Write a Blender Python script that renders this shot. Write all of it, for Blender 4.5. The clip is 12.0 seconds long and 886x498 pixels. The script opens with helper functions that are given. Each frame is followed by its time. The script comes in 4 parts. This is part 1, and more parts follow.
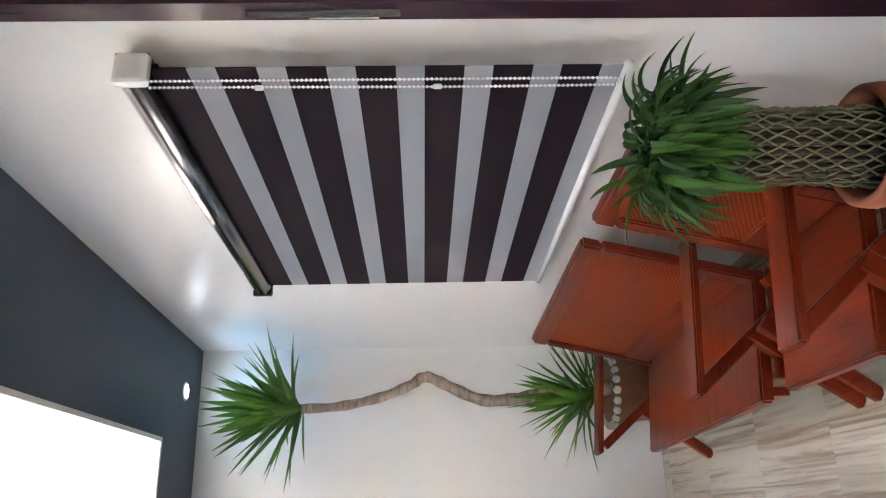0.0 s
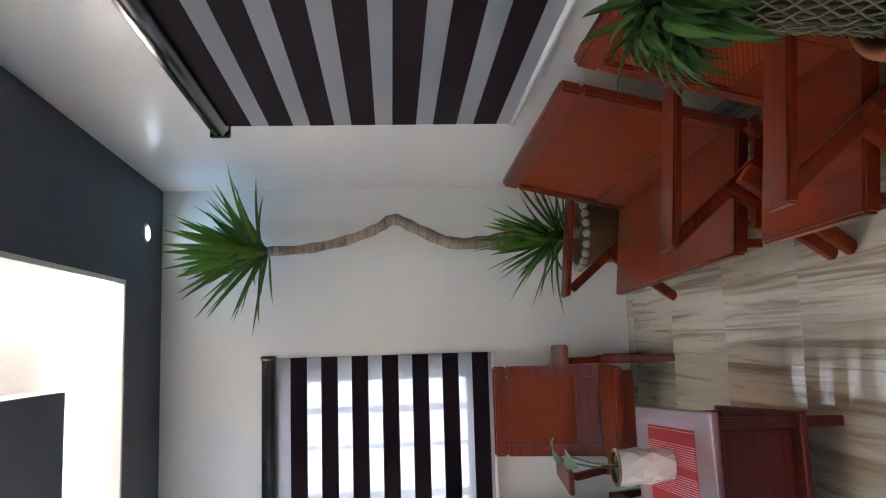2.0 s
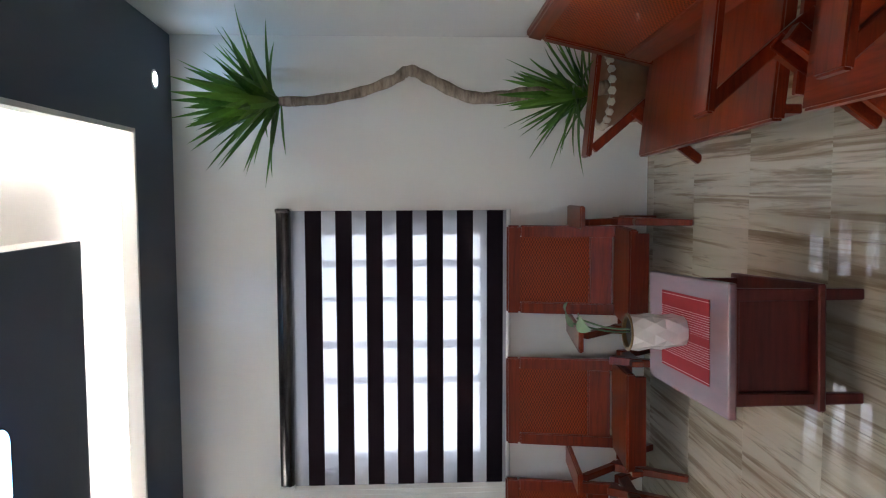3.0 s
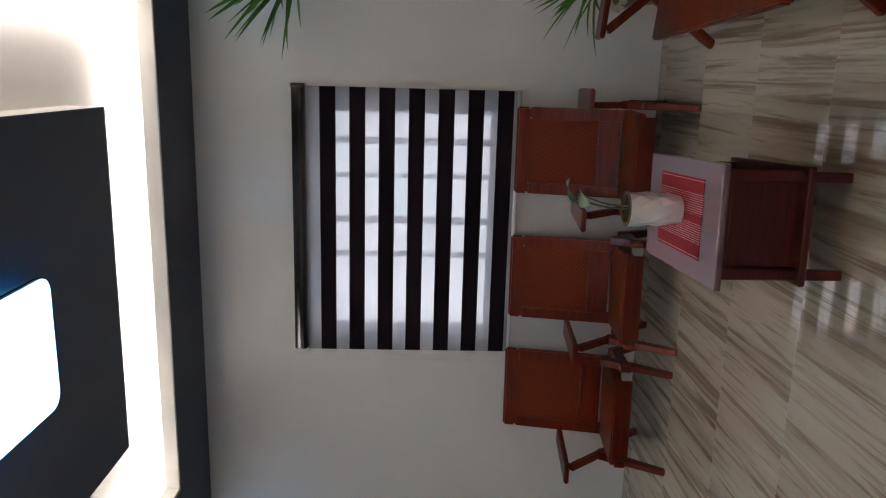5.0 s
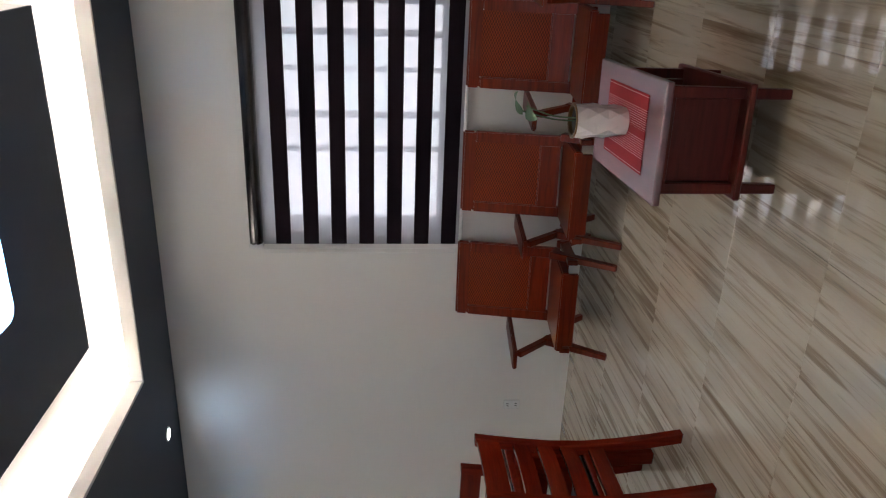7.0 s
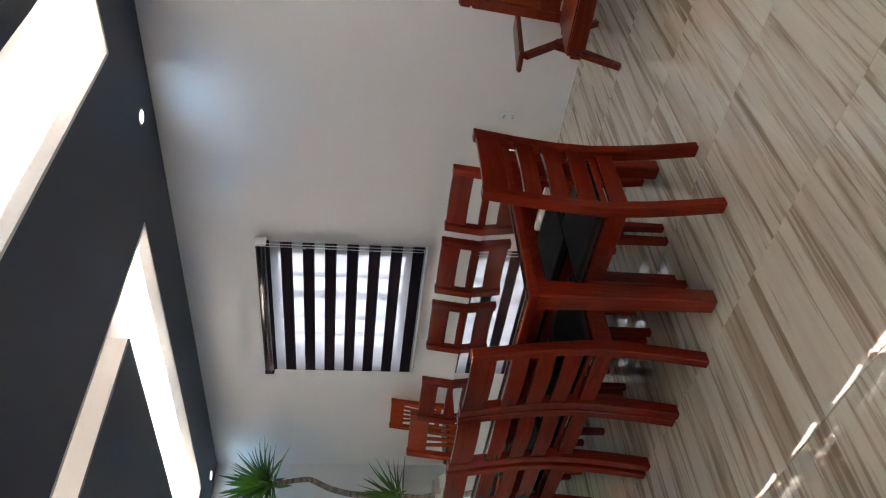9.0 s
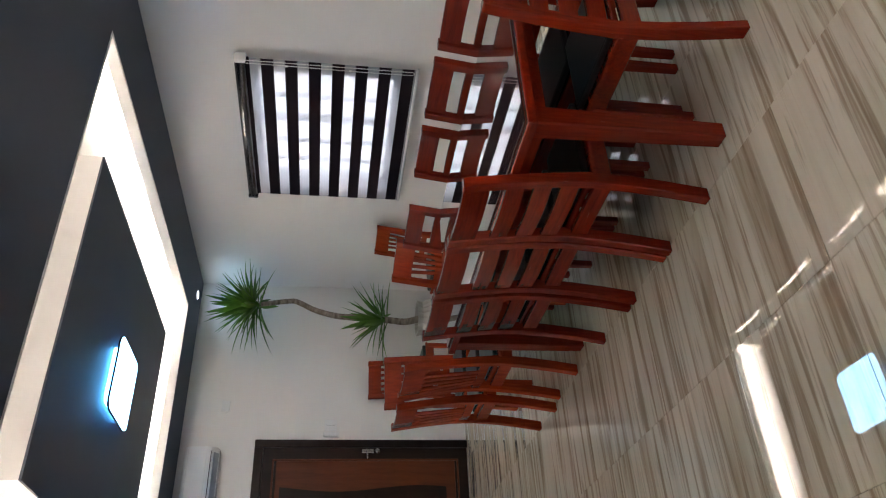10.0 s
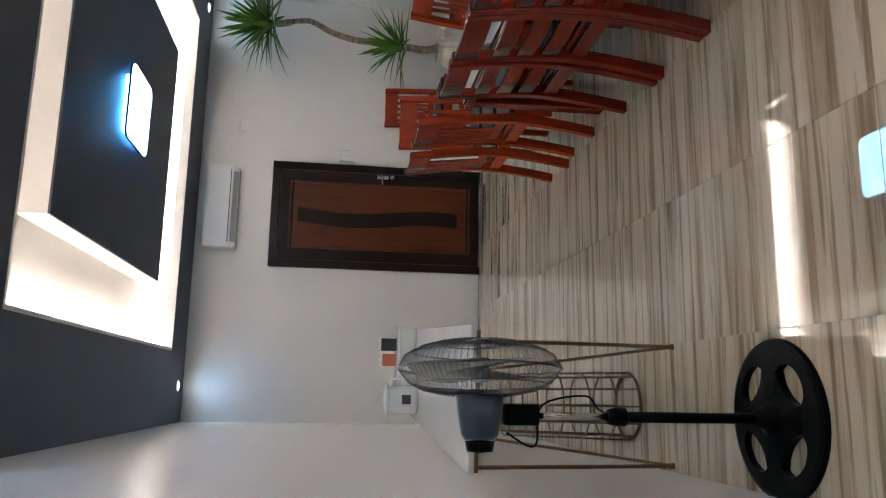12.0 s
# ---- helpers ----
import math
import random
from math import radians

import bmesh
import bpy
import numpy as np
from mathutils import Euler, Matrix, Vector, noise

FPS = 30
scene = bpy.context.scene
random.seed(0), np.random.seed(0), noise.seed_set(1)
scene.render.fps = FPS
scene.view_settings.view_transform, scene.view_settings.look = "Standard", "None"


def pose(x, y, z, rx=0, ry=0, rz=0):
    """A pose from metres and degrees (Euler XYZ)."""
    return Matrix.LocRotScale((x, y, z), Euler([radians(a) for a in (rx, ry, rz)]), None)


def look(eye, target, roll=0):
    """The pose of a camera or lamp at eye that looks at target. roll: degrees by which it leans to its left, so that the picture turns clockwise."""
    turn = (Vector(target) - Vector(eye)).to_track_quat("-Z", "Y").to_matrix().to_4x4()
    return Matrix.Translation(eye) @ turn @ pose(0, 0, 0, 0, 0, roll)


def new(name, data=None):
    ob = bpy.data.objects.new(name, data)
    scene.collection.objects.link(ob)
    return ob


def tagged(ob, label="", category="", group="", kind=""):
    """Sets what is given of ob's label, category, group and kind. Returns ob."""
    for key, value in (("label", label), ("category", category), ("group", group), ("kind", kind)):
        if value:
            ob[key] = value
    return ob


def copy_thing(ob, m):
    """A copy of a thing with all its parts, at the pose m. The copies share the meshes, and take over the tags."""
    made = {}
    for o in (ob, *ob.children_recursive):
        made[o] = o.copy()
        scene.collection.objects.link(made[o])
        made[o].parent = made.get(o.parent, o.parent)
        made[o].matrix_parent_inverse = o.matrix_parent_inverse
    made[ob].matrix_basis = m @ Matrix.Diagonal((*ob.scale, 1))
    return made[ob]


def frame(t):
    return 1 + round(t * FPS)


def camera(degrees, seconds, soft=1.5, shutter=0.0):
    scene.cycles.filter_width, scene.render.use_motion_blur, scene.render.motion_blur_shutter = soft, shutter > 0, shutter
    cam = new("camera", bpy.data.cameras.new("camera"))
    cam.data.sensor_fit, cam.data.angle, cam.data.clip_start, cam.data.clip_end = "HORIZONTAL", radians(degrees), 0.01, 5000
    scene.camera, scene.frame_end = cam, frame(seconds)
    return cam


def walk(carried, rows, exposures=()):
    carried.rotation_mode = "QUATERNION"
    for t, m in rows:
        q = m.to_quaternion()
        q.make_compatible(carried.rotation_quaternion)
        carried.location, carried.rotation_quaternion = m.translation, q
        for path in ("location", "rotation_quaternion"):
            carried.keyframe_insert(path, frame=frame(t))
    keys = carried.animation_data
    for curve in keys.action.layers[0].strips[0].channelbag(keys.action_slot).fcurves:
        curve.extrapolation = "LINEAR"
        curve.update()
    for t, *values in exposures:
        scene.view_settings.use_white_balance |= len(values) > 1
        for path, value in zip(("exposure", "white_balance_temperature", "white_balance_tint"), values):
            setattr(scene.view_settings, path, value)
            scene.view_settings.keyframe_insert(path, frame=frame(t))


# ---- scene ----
cam = camera(61.2, 12.0, soft=1.15)
PATH = [
    (0, (0.434, -0.003, 1.417), (1.114, 1.876, 1.354), -90.9),
    (0.5, (0.437, -0.02, 1.414), (1.095, 1.868, 1.359), -89.8),
    (1, (0.462, -0.004, 1.423), (1.096, 1.891, 1.336), -89.1),
    (1.5, (0.482, 0.031, 1.425), (0.987, 1.964, 1.328), -89.7),
    (2, (0.517, 0.105, 1.419), (0.761, 2.085, 1.277), -91.2),
    (2.5, (0.544, 0.166, 1.415), (0.587, 2.16, 1.256), -90.4),
    (3, (0.553, 0.184, 1.421), (0.401, 2.176, 1.323), -90.4),
    (3.5, (0.555, 0.189, 1.424), (0.224, 2.161, 1.363), -90.7),
    (3.7, (0.557, 0.195, 1.427), (0.177, 2.156, 1.322), -90.3),
    (5.3, (0.517, 0.02, 1.422), (0.045, 1.962, 1.351), -88.5),
    (5.5, (0.551, 0.029, 1.42), (0.016, 1.953, 1.3), -88.8),
    (6, (0.636, 0.032, 1.408), (0.014, 1.922, 1.206), -89.0),
    (6.5, (0.691, 0.032, 1.395), (-0.007, 1.893, 1.167), -90.2),
    (6.7, (0.7, 0.032, 1.392), (-0.026, 1.884, 1.183), -90.1),
    (8.3, (0.441, 0.152, 1.402), (-0.687, 1.788, 1.179), -89.8),
    (8.5, (0.404, 0.173, 1.403), (-0.794, 1.757, 1.168), -89.1),
    (9, (0.34, 0.242, 1.406), (-1.023, 1.687, 1.168), -87.7),
    (9.5, (0.289, 0.269, 1.398), (-1.251, 1.518, 1.137), -87.4),
    (10, (0.21, 0.34, 1.405), (-1.437, 1.435, 1.111), -87.7),
    (10.5, (0.155, 0.396, 1.413), (-1.543, 1.406, 1.099), -87.2),
    (11, (0.199, 0.502, 1.387), (-1.681, 1.118, 1.094), -87.3),
    (11.5, (0.254, 0.587, 1.385), (-1.683, 0.997, 1.098), -87.1),
    (12, (0.276, 0.615, 1.383), (-1.669, 0.992, 1.108), -87.5),
]
walk(cam, [(t, look(eye, target, roll)) for t, eye, target, roll in PATH],
     exposures=[(0, 1.66, 6420, 16), (0.5, 1.56, 6420, 16), (1, 1.52, 6450, 17), (1.5, 1.32, 6450, 17), (2, 0.93, 6400, 15), (2.5, 0.58, 6350, 14), (3, 0.66, 6320, 13), (3.5, 0.05, 6350, 13), (3.7, -0.05, 6400, 13), (5.3, -0.03, 6650, 15), (6.0, 0.04, 6700, 15), (6.7, 0.27, 6750, 16), (8.3, 0.50, 6600, 16), (9, 0.78, 6650, 16), (9.5, 0.86, 6700, 16), (10.5, 0.86, 6700, 16), (12, 0.88, 6750, 17)])

# ---- world and large lights ----
world = bpy.data.worlds.new("world")
scene.world = world
world.use_nodes = True
wn = world.node_tree
sky = wn.nodes.new("ShaderNodeTexSky")
sky.sky_type = "NISHITA"
sky.sun_disc = False
sky.sun_elevation, sky.sun_rotation = radians(50), radians(200)
wn.links.new(sky.outputs[0], wn.nodes["Background"].inputs[0])
wn.nodes["Background"].inputs[1].default_value = 0.1

CEIL, LIP, UPPER, ISLAND = 2.745, 2.82, 2.97, 2.80
X0, X1, Y0, Y1 = -6.98, 1.44, 0.315, 4.55
ALCOVE_X, ALCOVE_Y = -1.2, -1.7
# the east wall stands two degrees off square, turned about the north-east corner
EAST = Matrix.Translation((X1, Y1, 0)) @ Matrix.Rotation(radians(2.05), 4, "Z") @ Matrix.Translation((-X1, -Y1, 0))
TRAYS = ((-1.832, 0.868, 0.925, 3.957), (-6.374, -3.03, 0.925, 3.957))
ISLANDS = ((-1.283, 0.351, 1.45, 3.427), (-5.92, -3.558, 1.45, 3.425))


def area(name, m, w, h, watts, colour):
    data = bpy.data.lights.new(name, "AREA")
    data.shape, data.size, data.size_y, data.energy, data.color = "RECTANGLE", w, h, watts, colour
    ob = new(name, data)
    ob.matrix_world = m
    return ob


# fill lamp added in the unseen alcove; no doorway or source is known there
area("south_fill", pose(0.05, ALCOVE_Y + 0.03, 1.15, 90, 0, 180), 2.0, 2.1, 140, (0.97, 0.98, 1.0))

# ---- materials ----
class Mat:
    """A node material with short ways to add nodes."""

    def __init__(self, name):
        self.m = bpy.data.materials.new(name)
        self.m.use_nodes = True
        self.t = self.m.node_tree
        self.b = self.t.nodes["Principled BSDF"]
        self.out = self.t.nodes["Material Output"]

    def node(self, kind, **inputs):
        n = self.t.nodes.new(kind)
        for k, v in inputs.items():
            self.put(n.inputs[k.replace("_", " ")], v)
        return n

    def put(self, socket, v):
        if isinstance(v, bpy.types.NodeSocket):
            self.t.links.new(v, socket)
        else:
            socket.default_value = v

    def set(self, **inputs):
        for k, v in inputs.items():
            self.put(self.b.inputs[k.replace("_", " ")], v)
        return self

    def coords(self, scale=(1, 1, 1), shift=None, which="Object"):
        n = self.node("ShaderNodeMapping", Vector=self.node("ShaderNodeTexCoord").outputs[which], Scale=scale)
        if shift is not None:
            self.put(n.inputs["Location"], shift)
        return n.outputs[0]

    def noise(self, scale, vec=None, detail=4.0, rough=0.55, distort=0.0):
        n = self.node("ShaderNodeTexNoise", Scale=scale, Detail=detail, Roughness=rough, Distortion=distort)
        self.put(n.inputs["Vector"], vec if vec is not None else self.coords())
        return n.outputs[0]

    def ramp(self, fac, stops):
        n = self.node("ShaderNodeValToRGB", Fac=fac)
        e = n.color_ramp.elements
        while len(e) < len(stops):
            e.new(0.5)
        for el, (p, c) in zip(e, stops):
            el.position, el.color = p, (*c, 1) if len(c) == 3 else c
        return n.outputs[0]

    def bump(self, height, strength, distance=0.01):
        n = self.node("ShaderNodeBump", Height=height, Strength=strength, Distance=distance)
        self.put(self.b.inputs["Normal"], n.outputs[0])
        return self

    def mix(self, fac, a, b):
        n = self.node("ShaderNodeMix")
        n.data_type = "RGBA"
        self.put(n.inputs[0], fac)
        self.put(n.inputs[6], a)
        self.put(n.inputs[7], b)
        return n.outputs[2]


def c4(c):
    return (*c, 1.0)


def paint(name, colour, rough=0.4, vary=0.06, relief=0.05, scale=3.0):
    k = Mat(name)
    a = tuple(v * (1 - vary) for v in colour)
    k.set(Base_Color=k.ramp(k.noise(scale, detail=6), ((0.3, a), (0.7, colour))), Roughness=rough)
    if relief:
        k.bump(k.noise(140.0, detail=3), relief, 0.004)
    return k.m


def plain(name, colour, rough=0.45, metal=0.0, coat=0.0, vary=0.12, scale=25.0, spec=0.5):
    k = Mat(name)
    a = tuple(v * (1 - vary) for v in colour)
    k.set(Base_Color=k.ramp(k.noise(scale), ((0.3, a), (0.7, colour))), Roughness=rough, Metallic=metal, Coat_Weight=coat, Coat_Roughness=0.1, Specular_IOR_Level=spec)
    return k.m


def wood(name, dark, light, axis=0, rough=0.28, coat=0.5):
    """Varnished timber with grain along one local axis."""
    k = Mat(name)
    sc = [14.0, 14.0, 14.0]
    sc[axis] = 1.1
    rnd = k.node("ShaderNodeObjectInfo").outputs["Random"]
    off = k.node("ShaderNodeCombineXYZ", X=rnd, Y=rnd, Z=rnd)
    sh = k.node("ShaderNodeVectorMath")
    sh.operation = "SCALE"
    k.put(sh.inputs[0], off.outputs[0])
    sh.inputs["Scale"].default_value = 9.0
    vec = k.coords(sc, sh.outputs[0])
    g = k.noise(2.2, vec, 8.0, 0.62, 0.8)
    fine = k.noise(9.0, vec, 4.0, 0.7)
    col = k.ramp(g, ((0.22, dark), (0.5, tuple(a * 0.4 + b * 0.6 for a, b in zip(dark, light))), (0.78, light)))
    col = k.mix(k.ramp(fine, ((0.35, (0.22,) * 3), (0.6, (0.0,) * 3))), col, c4(tuple(v * 0.6 for v in dark)))
    k.set(Base_Color=col, Roughness=k.ramp(fine, ((0.3, (rough * 0.92,) * 3), (0.7, (rough * 1.1,) * 3))), Specular_IOR_Level=0.22, Coat_Weight=coat * 0.3, Coat_Roughness=0.1)
    k.bump(fine, 0.08, 0.002)
    return k.m


def glow(name, colour, strength):
    k = Mat(name)
    e = k.node("ShaderNodeEmission", Color=c4(colour), Strength=strength)
    k.t.links.new(e.outputs[0], k.out.inputs[0])
    return k.m


WALL = paint("wall_paint", (0.83, 0.805, 0.765), 0.26, 0.02, 0.0, 0.6)
CEIL_DARK = paint("ceiling_slate_paint", (0.046, 0.057, 0.081), 0.55, 0.08, 0.05, 1.5)
CEIL_WHITE = paint("ceiling_white_paint", (0.82, 0.80, 0.765), 0.6, 0.03, 0.04, 1.5)
WOOD_SALA = wood("sala_wood", (0.074, 0.0076, 0.0026), (0.225, 0.027, 0.0060), 0, 0.30, 0.4)
WOOD_SALA_Y = wood("sala_wood_long", (0.074, 0.0076, 0.0026), (0.225, 0.027, 0.0060), 1, 0.30, 0.4)
WOOD_DARK = wood("table_wood", (0.055, 0.008, 0.006), (0.12, 0.018, 0.012), 0, 0.38, 0.0)
WOOD_DINE = wood("dining_wood", (0.085, 0.0064, 0.0025), (0.215, 0.0172, 0.0045), 2, 0.25, 0.5)
WOOD_DINE_X = wood("dining_wood_wide", (0.085, 0.0064, 0.0025), (0.215, 0.0172, 0.0045), 0, 0.25, 0.5)
WOOD_ORANGE = wood("orange_wood", (0.19, 0.017, 0.005), (0.37, 0.045, 0.010), 2, 0.25, 0.5)
DOOR_DARK = wood("door_frame_wood", (0.009, 0.004, 0.003), (0.020, 0.009, 0.006), 2, 0.3, 0.3)
DOOR_PANEL = wood("door_panel_wood", (0.075, 0.019, 0.007), (0.125, 0.034, 0.012), 2, 0.3, 0.3)
DOOR_ENTRY = wood("entry_door_wood", (0.020, 0.007, 0.012), (0.042, 0.016, 0.024), 2, 0.25, 0.4)
CASSETTE = plain("bronze_metal", (0.016, 0.013, 0.013), 0.10, 0.0, 0.6)
CAP_WHITE = plain("white_plastic", (0.82, 0.82, 0.80), 0.2, 0, 0, 0.03)
AC_WHITE = plain("white_gloss_plastic", (0.92, 0.92, 0.90), 0.12, 0, 0.4, 0.02)
CHROME = plain("brushed_chrome", (0.62, 0.60, 0.57), 0.2, 1.0)
BLACK = plain("black_plastic", (0.003, 0.003, 0.0035), 0.42, spec=0.1)
BLACK_SEAT = plain("black_leatherette", (0.006, 0.006, 0.007), 0.4, spec=0.25)
FAN_BLUE = plain("blue_grey_plastic", (0.040, 0.062, 0.095), 0.3)
FAN_BLADE = plain("smoky_plastic", (0.30, 0.33, 0.33), 0.2)
WIRE = plain("grey_wire", (0.10, 0.108, 0.115), 0.3, 0.6)
BRASS_DARK = plain("bronze_wire", (0.22, 0.13, 0.065), 0.35, 0.8)
TERRACOTTA = plain("terracotta", (0.30, 0.085, 0.032), 0.6, 0, 0, 0.35, 12)
STONE_POT = plain("pale_ribbed_ceramic", (0.56, 0.51, 0.43), 0.5, 0, 0, 0.2, 9)
BROWN_POT = plain("brown_glazed_pot", (0.24, 0.105, 0.05), 0.4, 0, 0.2, 0.3, 9)
SOIL = plain("soil", (0.035, 0.024, 0.016), 0.9, 0, 0, 0.5, 60)
BARK = Mat("bark")
BARK.set(Base_Color=BARK.ramp(BARK.noise(11.0, BARK.coords((1, 1, 3.5)), 7), ((0.3, (0.13, 0.095, 0.07)), (0.55, (0.30, 0.235, 0.18)), (0.75, (0.40, 0.33, 0.26)))), Roughness=0.85)
BARK.bump(BARK.noise(24.0, BARK.coords((1, 1, 4))), 0.6, 0.012)
BARK = BARK.m


def leaf(name, dark, light):
    k = Mat(name)
    rnd = k.node("ShaderNodeNewGeometry").outputs["Random Per Island"]
    col = k.ramp(rnd, ((0.0, dark), (0.6, tuple((a + b) / 2 for a, b in zip(dark, light))), (1.0, light)))
    col = k.mix(k.ramp(k.noise(60.0), ((0.45, (0.0,) * 3), (0.8, (0.5,) * 3))), col, c4(light))
    k.set(Base_Color=col, Roughness=0.48, Specular_IOR_Level=0.35)
    tr = k.node("ShaderNodeBsdfTranslucent", Color=c4(tuple(v * 1.2 for v in light)))
    mx = k.node("ShaderNodeMixShader", Fac=0.22)
    k.t.links.new(k.b.outputs[0], mx.inputs[1])
    k.t.links.new(tr.outputs[0], mx.inputs[2])
    k.t.links.new(mx.outputs[0], k.out.inputs[0])
    return k.m


LEAF = leaf("yucca_leaf", (0.024, 0.085, 0.014), (0.12, 0.26, 0.035))
LEAF_DEEP = leaf("dracaena_leaf", (0.008, 0.042, 0.007), (0.066, 0.165, 0.022))
LEAF_PALE = leaf("pale_leaf", (0.05, 0.10, 0.05), (0.22, 0.32, 0.19))
CANE = leaf("bamboo_cane", (0.10, 0.105, 0.05), (0.36, 0.33, 0.20))
STEM_DARK = plain("dark_stems", (0.075, 0.062, 0.034), 0.7)
LED = glow("led_strip", (1.0, 0.95, 0.89), 28.0)
LED_FAR = glow("far_led_strip", (1.0, 0.95, 0.89), 25.0)
LED_WEAK = glow("weak_led_strip", (1.0, 0.95, 0.89), 8.0)
LAMP = glow("lamp_diffuser", (0.30, 0.66, 1.0), 6.5)
HALO = glow("lamp_halo", (0.08, 0.46, 1.0), 15.0)
SPOT = glow("downlight_diffuser", (0.86, 0.94, 1.0), 22.0)


def fabric(name, colour, see=0.0, lit=0.0):
    k = Mat(name)
    wv = k.noise(420.0, k.coords((1, 1, 1)), 2)
    k.set(Base_Color=k.ramp(wv, ((0.3, tuple(v * 0.75 for v in colour)), (0.7, colour))), Roughness=0.8, Specular_IOR_Level=0.15)
    k.bump(wv, 0.2, 0.001)
    if see or lit:
        tl = k.node("ShaderNodeBsdfTranslucent", Color=c4(tuple(min(1, v * 1.25) for v in colour)))
        m1 = k.node("ShaderNodeMixShader", Fac=lit)
        k.t.links.new(k.b.outputs[0], m1.inputs[1])
        k.t.links.new(tl.outputs[0], m1.inputs[2])
        m2 = k.node("ShaderNodeMixShader", Fac=see)
        k.t.links.new(m1.outputs[0], m2.inputs[1])
        k.t.links.new(k.node("ShaderNodeBsdfTransparent").outputs[0], m2.inputs[2])
        k.t.links.new(m2.outputs[0], k.out.inputs[0])
    return k.m


BAND_DARK = fabric("blackout_band", (0.010, 0.0045, 0.008))
BAND_SHEER = fabric("sheer_band", (0.54, 0.55, 0.58), 0.39, 0.42)

# wood-look porcelain: streaks along y, shifted from tile to tile
k = Mat("wood_look_tile")
rnd = k.node("ShaderNodeObjectInfo").outputs["Random"]
comb = k.node("ShaderNodeCombineXYZ", X=rnd, Y=rnd, Z=0.0)
sc = k.node("ShaderNodeVectorMath")
sc.operation = "SCALE"
k.put(sc.inputs[0], comb.outputs[0])
sc.inputs["Scale"].default_value = 13.0
vec = k.coords((4.2, 0.26, 1.0), sc.outputs[0])
wide = k.noise(1.5, vec, 5.0, 0.55, 0.7)
thin = k.noise(4.2, k.coords((5.2, 0.20, 1.0), sc.outputs[0]), 6.0, 0.62, 0.5)
base = k.ramp(wide, ((0.25, (0.29, 0.222, 0.148)), (0.42, (0.51, 0.435, 0.330)), (0.58, (0.445, 0.374, 0.280)), (0.75, (0.265, 0.195, 0.122))))
base = k.mix(k.ramp(thin, ((0.50, (0.0,) * 3), (0.59, (0.60,) * 3), (0.70, (0.9,) * 3))), base, (0.175, 0.113, 0.063, 1))
base = k.mix(k.ramp(k.noise(11.0, vec, 3.0), ((0.62, (0.0,) * 3), (0.74, (0.5,) * 3))), base, (0.13, 0.10, 0.075, 1))
k.set(Base_Color=base, Roughness=k.ramp(k.noise(1.4, k.coords((1, 1, 1)), 3), ((0.3, (0.008,) * 3), (0.7, (0.020,) * 3))), Specular_IOR_Level=1.0, Coat_Weight=0.30, Coat_Roughness=0.010)
k.bump(k.noise(2.2, k.coords((1, 1, 1), sc.outputs[0]), 1.0), 0.018, 0.010)
TILE = k.m
GROUT = plain("grout", (0.42, 0.37, 0.31), 0.8)

# woven cane in the chair backs
k = Mat("woven_cane")
br = k.node("ShaderNodeTexChecker", Scale=90.0)
k.put(br.inputs["Vector"], k.coords((0.75, 0, 1.5), (0, 0.3, 0)))
br.inputs["Color1"].default_value = (0.26, 0.040, 0.009, 1)
br.inputs["Color2"].default_value = (0.085, 0.012, 0.004, 1)
k.set(Base_Color=k.mix(k.ramp(k.noise(12.0), ((0.4, (0.0,) * 3), (0.7, (0.3,) * 3))), br.outputs[0], (0.20, 0.028, 0.007, 1)), Roughness=0.4, Specular_IOR_Level=0.15)
k.bump(br.outputs[1], 0.5, 0.002)
CANE_WEAVE = k.m

# red cloth with fine white lines across
k = Mat("striped_cloth")
wv = k.node("ShaderNodeTexWave", Scale=40.0)
wv.bands_direction = "X"
k.put(wv.inputs["Vector"], k.coords((1, 1, 1)))
k.set(Base_Color=k.ramp(wv.outputs[1], ((0.86, (0.27, 0.002, 0.008)), (0.97, (0.62, 0.42, 0.42)))), Roughness=0.85)
k.bump(k.noise(300.0), 0.3, 0.001)
CLOTH_STRIPE = k.m
CLOTH_LINE = plain("pale_cloth_line", (0.55, 0.36, 0.34), 0.85)
CLOTH_RED = plain("red_cloth", (0.27, 0.003, 0.009), 0.85)
k = Mat("coffee_table_top")
k.set(Base_Color=k.ramp(k.noise(6.0, k.coords((4, 0.6, 1)), 5), ((0.3, (0.10, 0.020, 0.024)), (0.7, (0.15, 0.034, 0.038)))), Roughness=0.30, Specular_IOR_Level=0.9, Coat_Weight=0.8, Coat_Roughness=0.16)
TABLE_SHEEN = k.m
VASE_WHITE = plain("white_glazed_ceramic", (0.90, 0.885, 0.86), 0.25, 0, 0.3, 0.04)
GOLD_RIM = plain("gold_rim", (0.20, 0.12, 0.045), 0.35, 0.7)
MARBLE = paint("white_gloss_top", (0.70, 0.69, 0.68), 0.05, 0.06, 0.0, 5)
k = Mat("black_table_glass")
k.set(Base_Color=c4((0.07, 0.020, 0.014)), Roughness=0.02, IOR=1.7, Specular_IOR_Level=0.9, Coat_Weight=1.0, Coat_IOR=1.7, Coat_Roughness=0.015)
TABLE_GLASS = k.m
k = Mat("window_glass")
gl = k.node("ShaderNodeBsdfGlossy", Roughness=0.02)
tp = k.node("ShaderNodeBsdfTransparent")
mx = k.node("ShaderNodeMixShader", Fac=0.015)
k.t.links.new(tp.outputs[0], mx.inputs[1])
k.t.links.new(gl.outputs[0], mx.inputs[2])
k.t.links.new(mx.outputs[0], k.out.inputs[0])
GLASS = k.m
ALU = plain("grey_aluminium", (0.42, 0.43, 0.45), 0.35, 0.3)


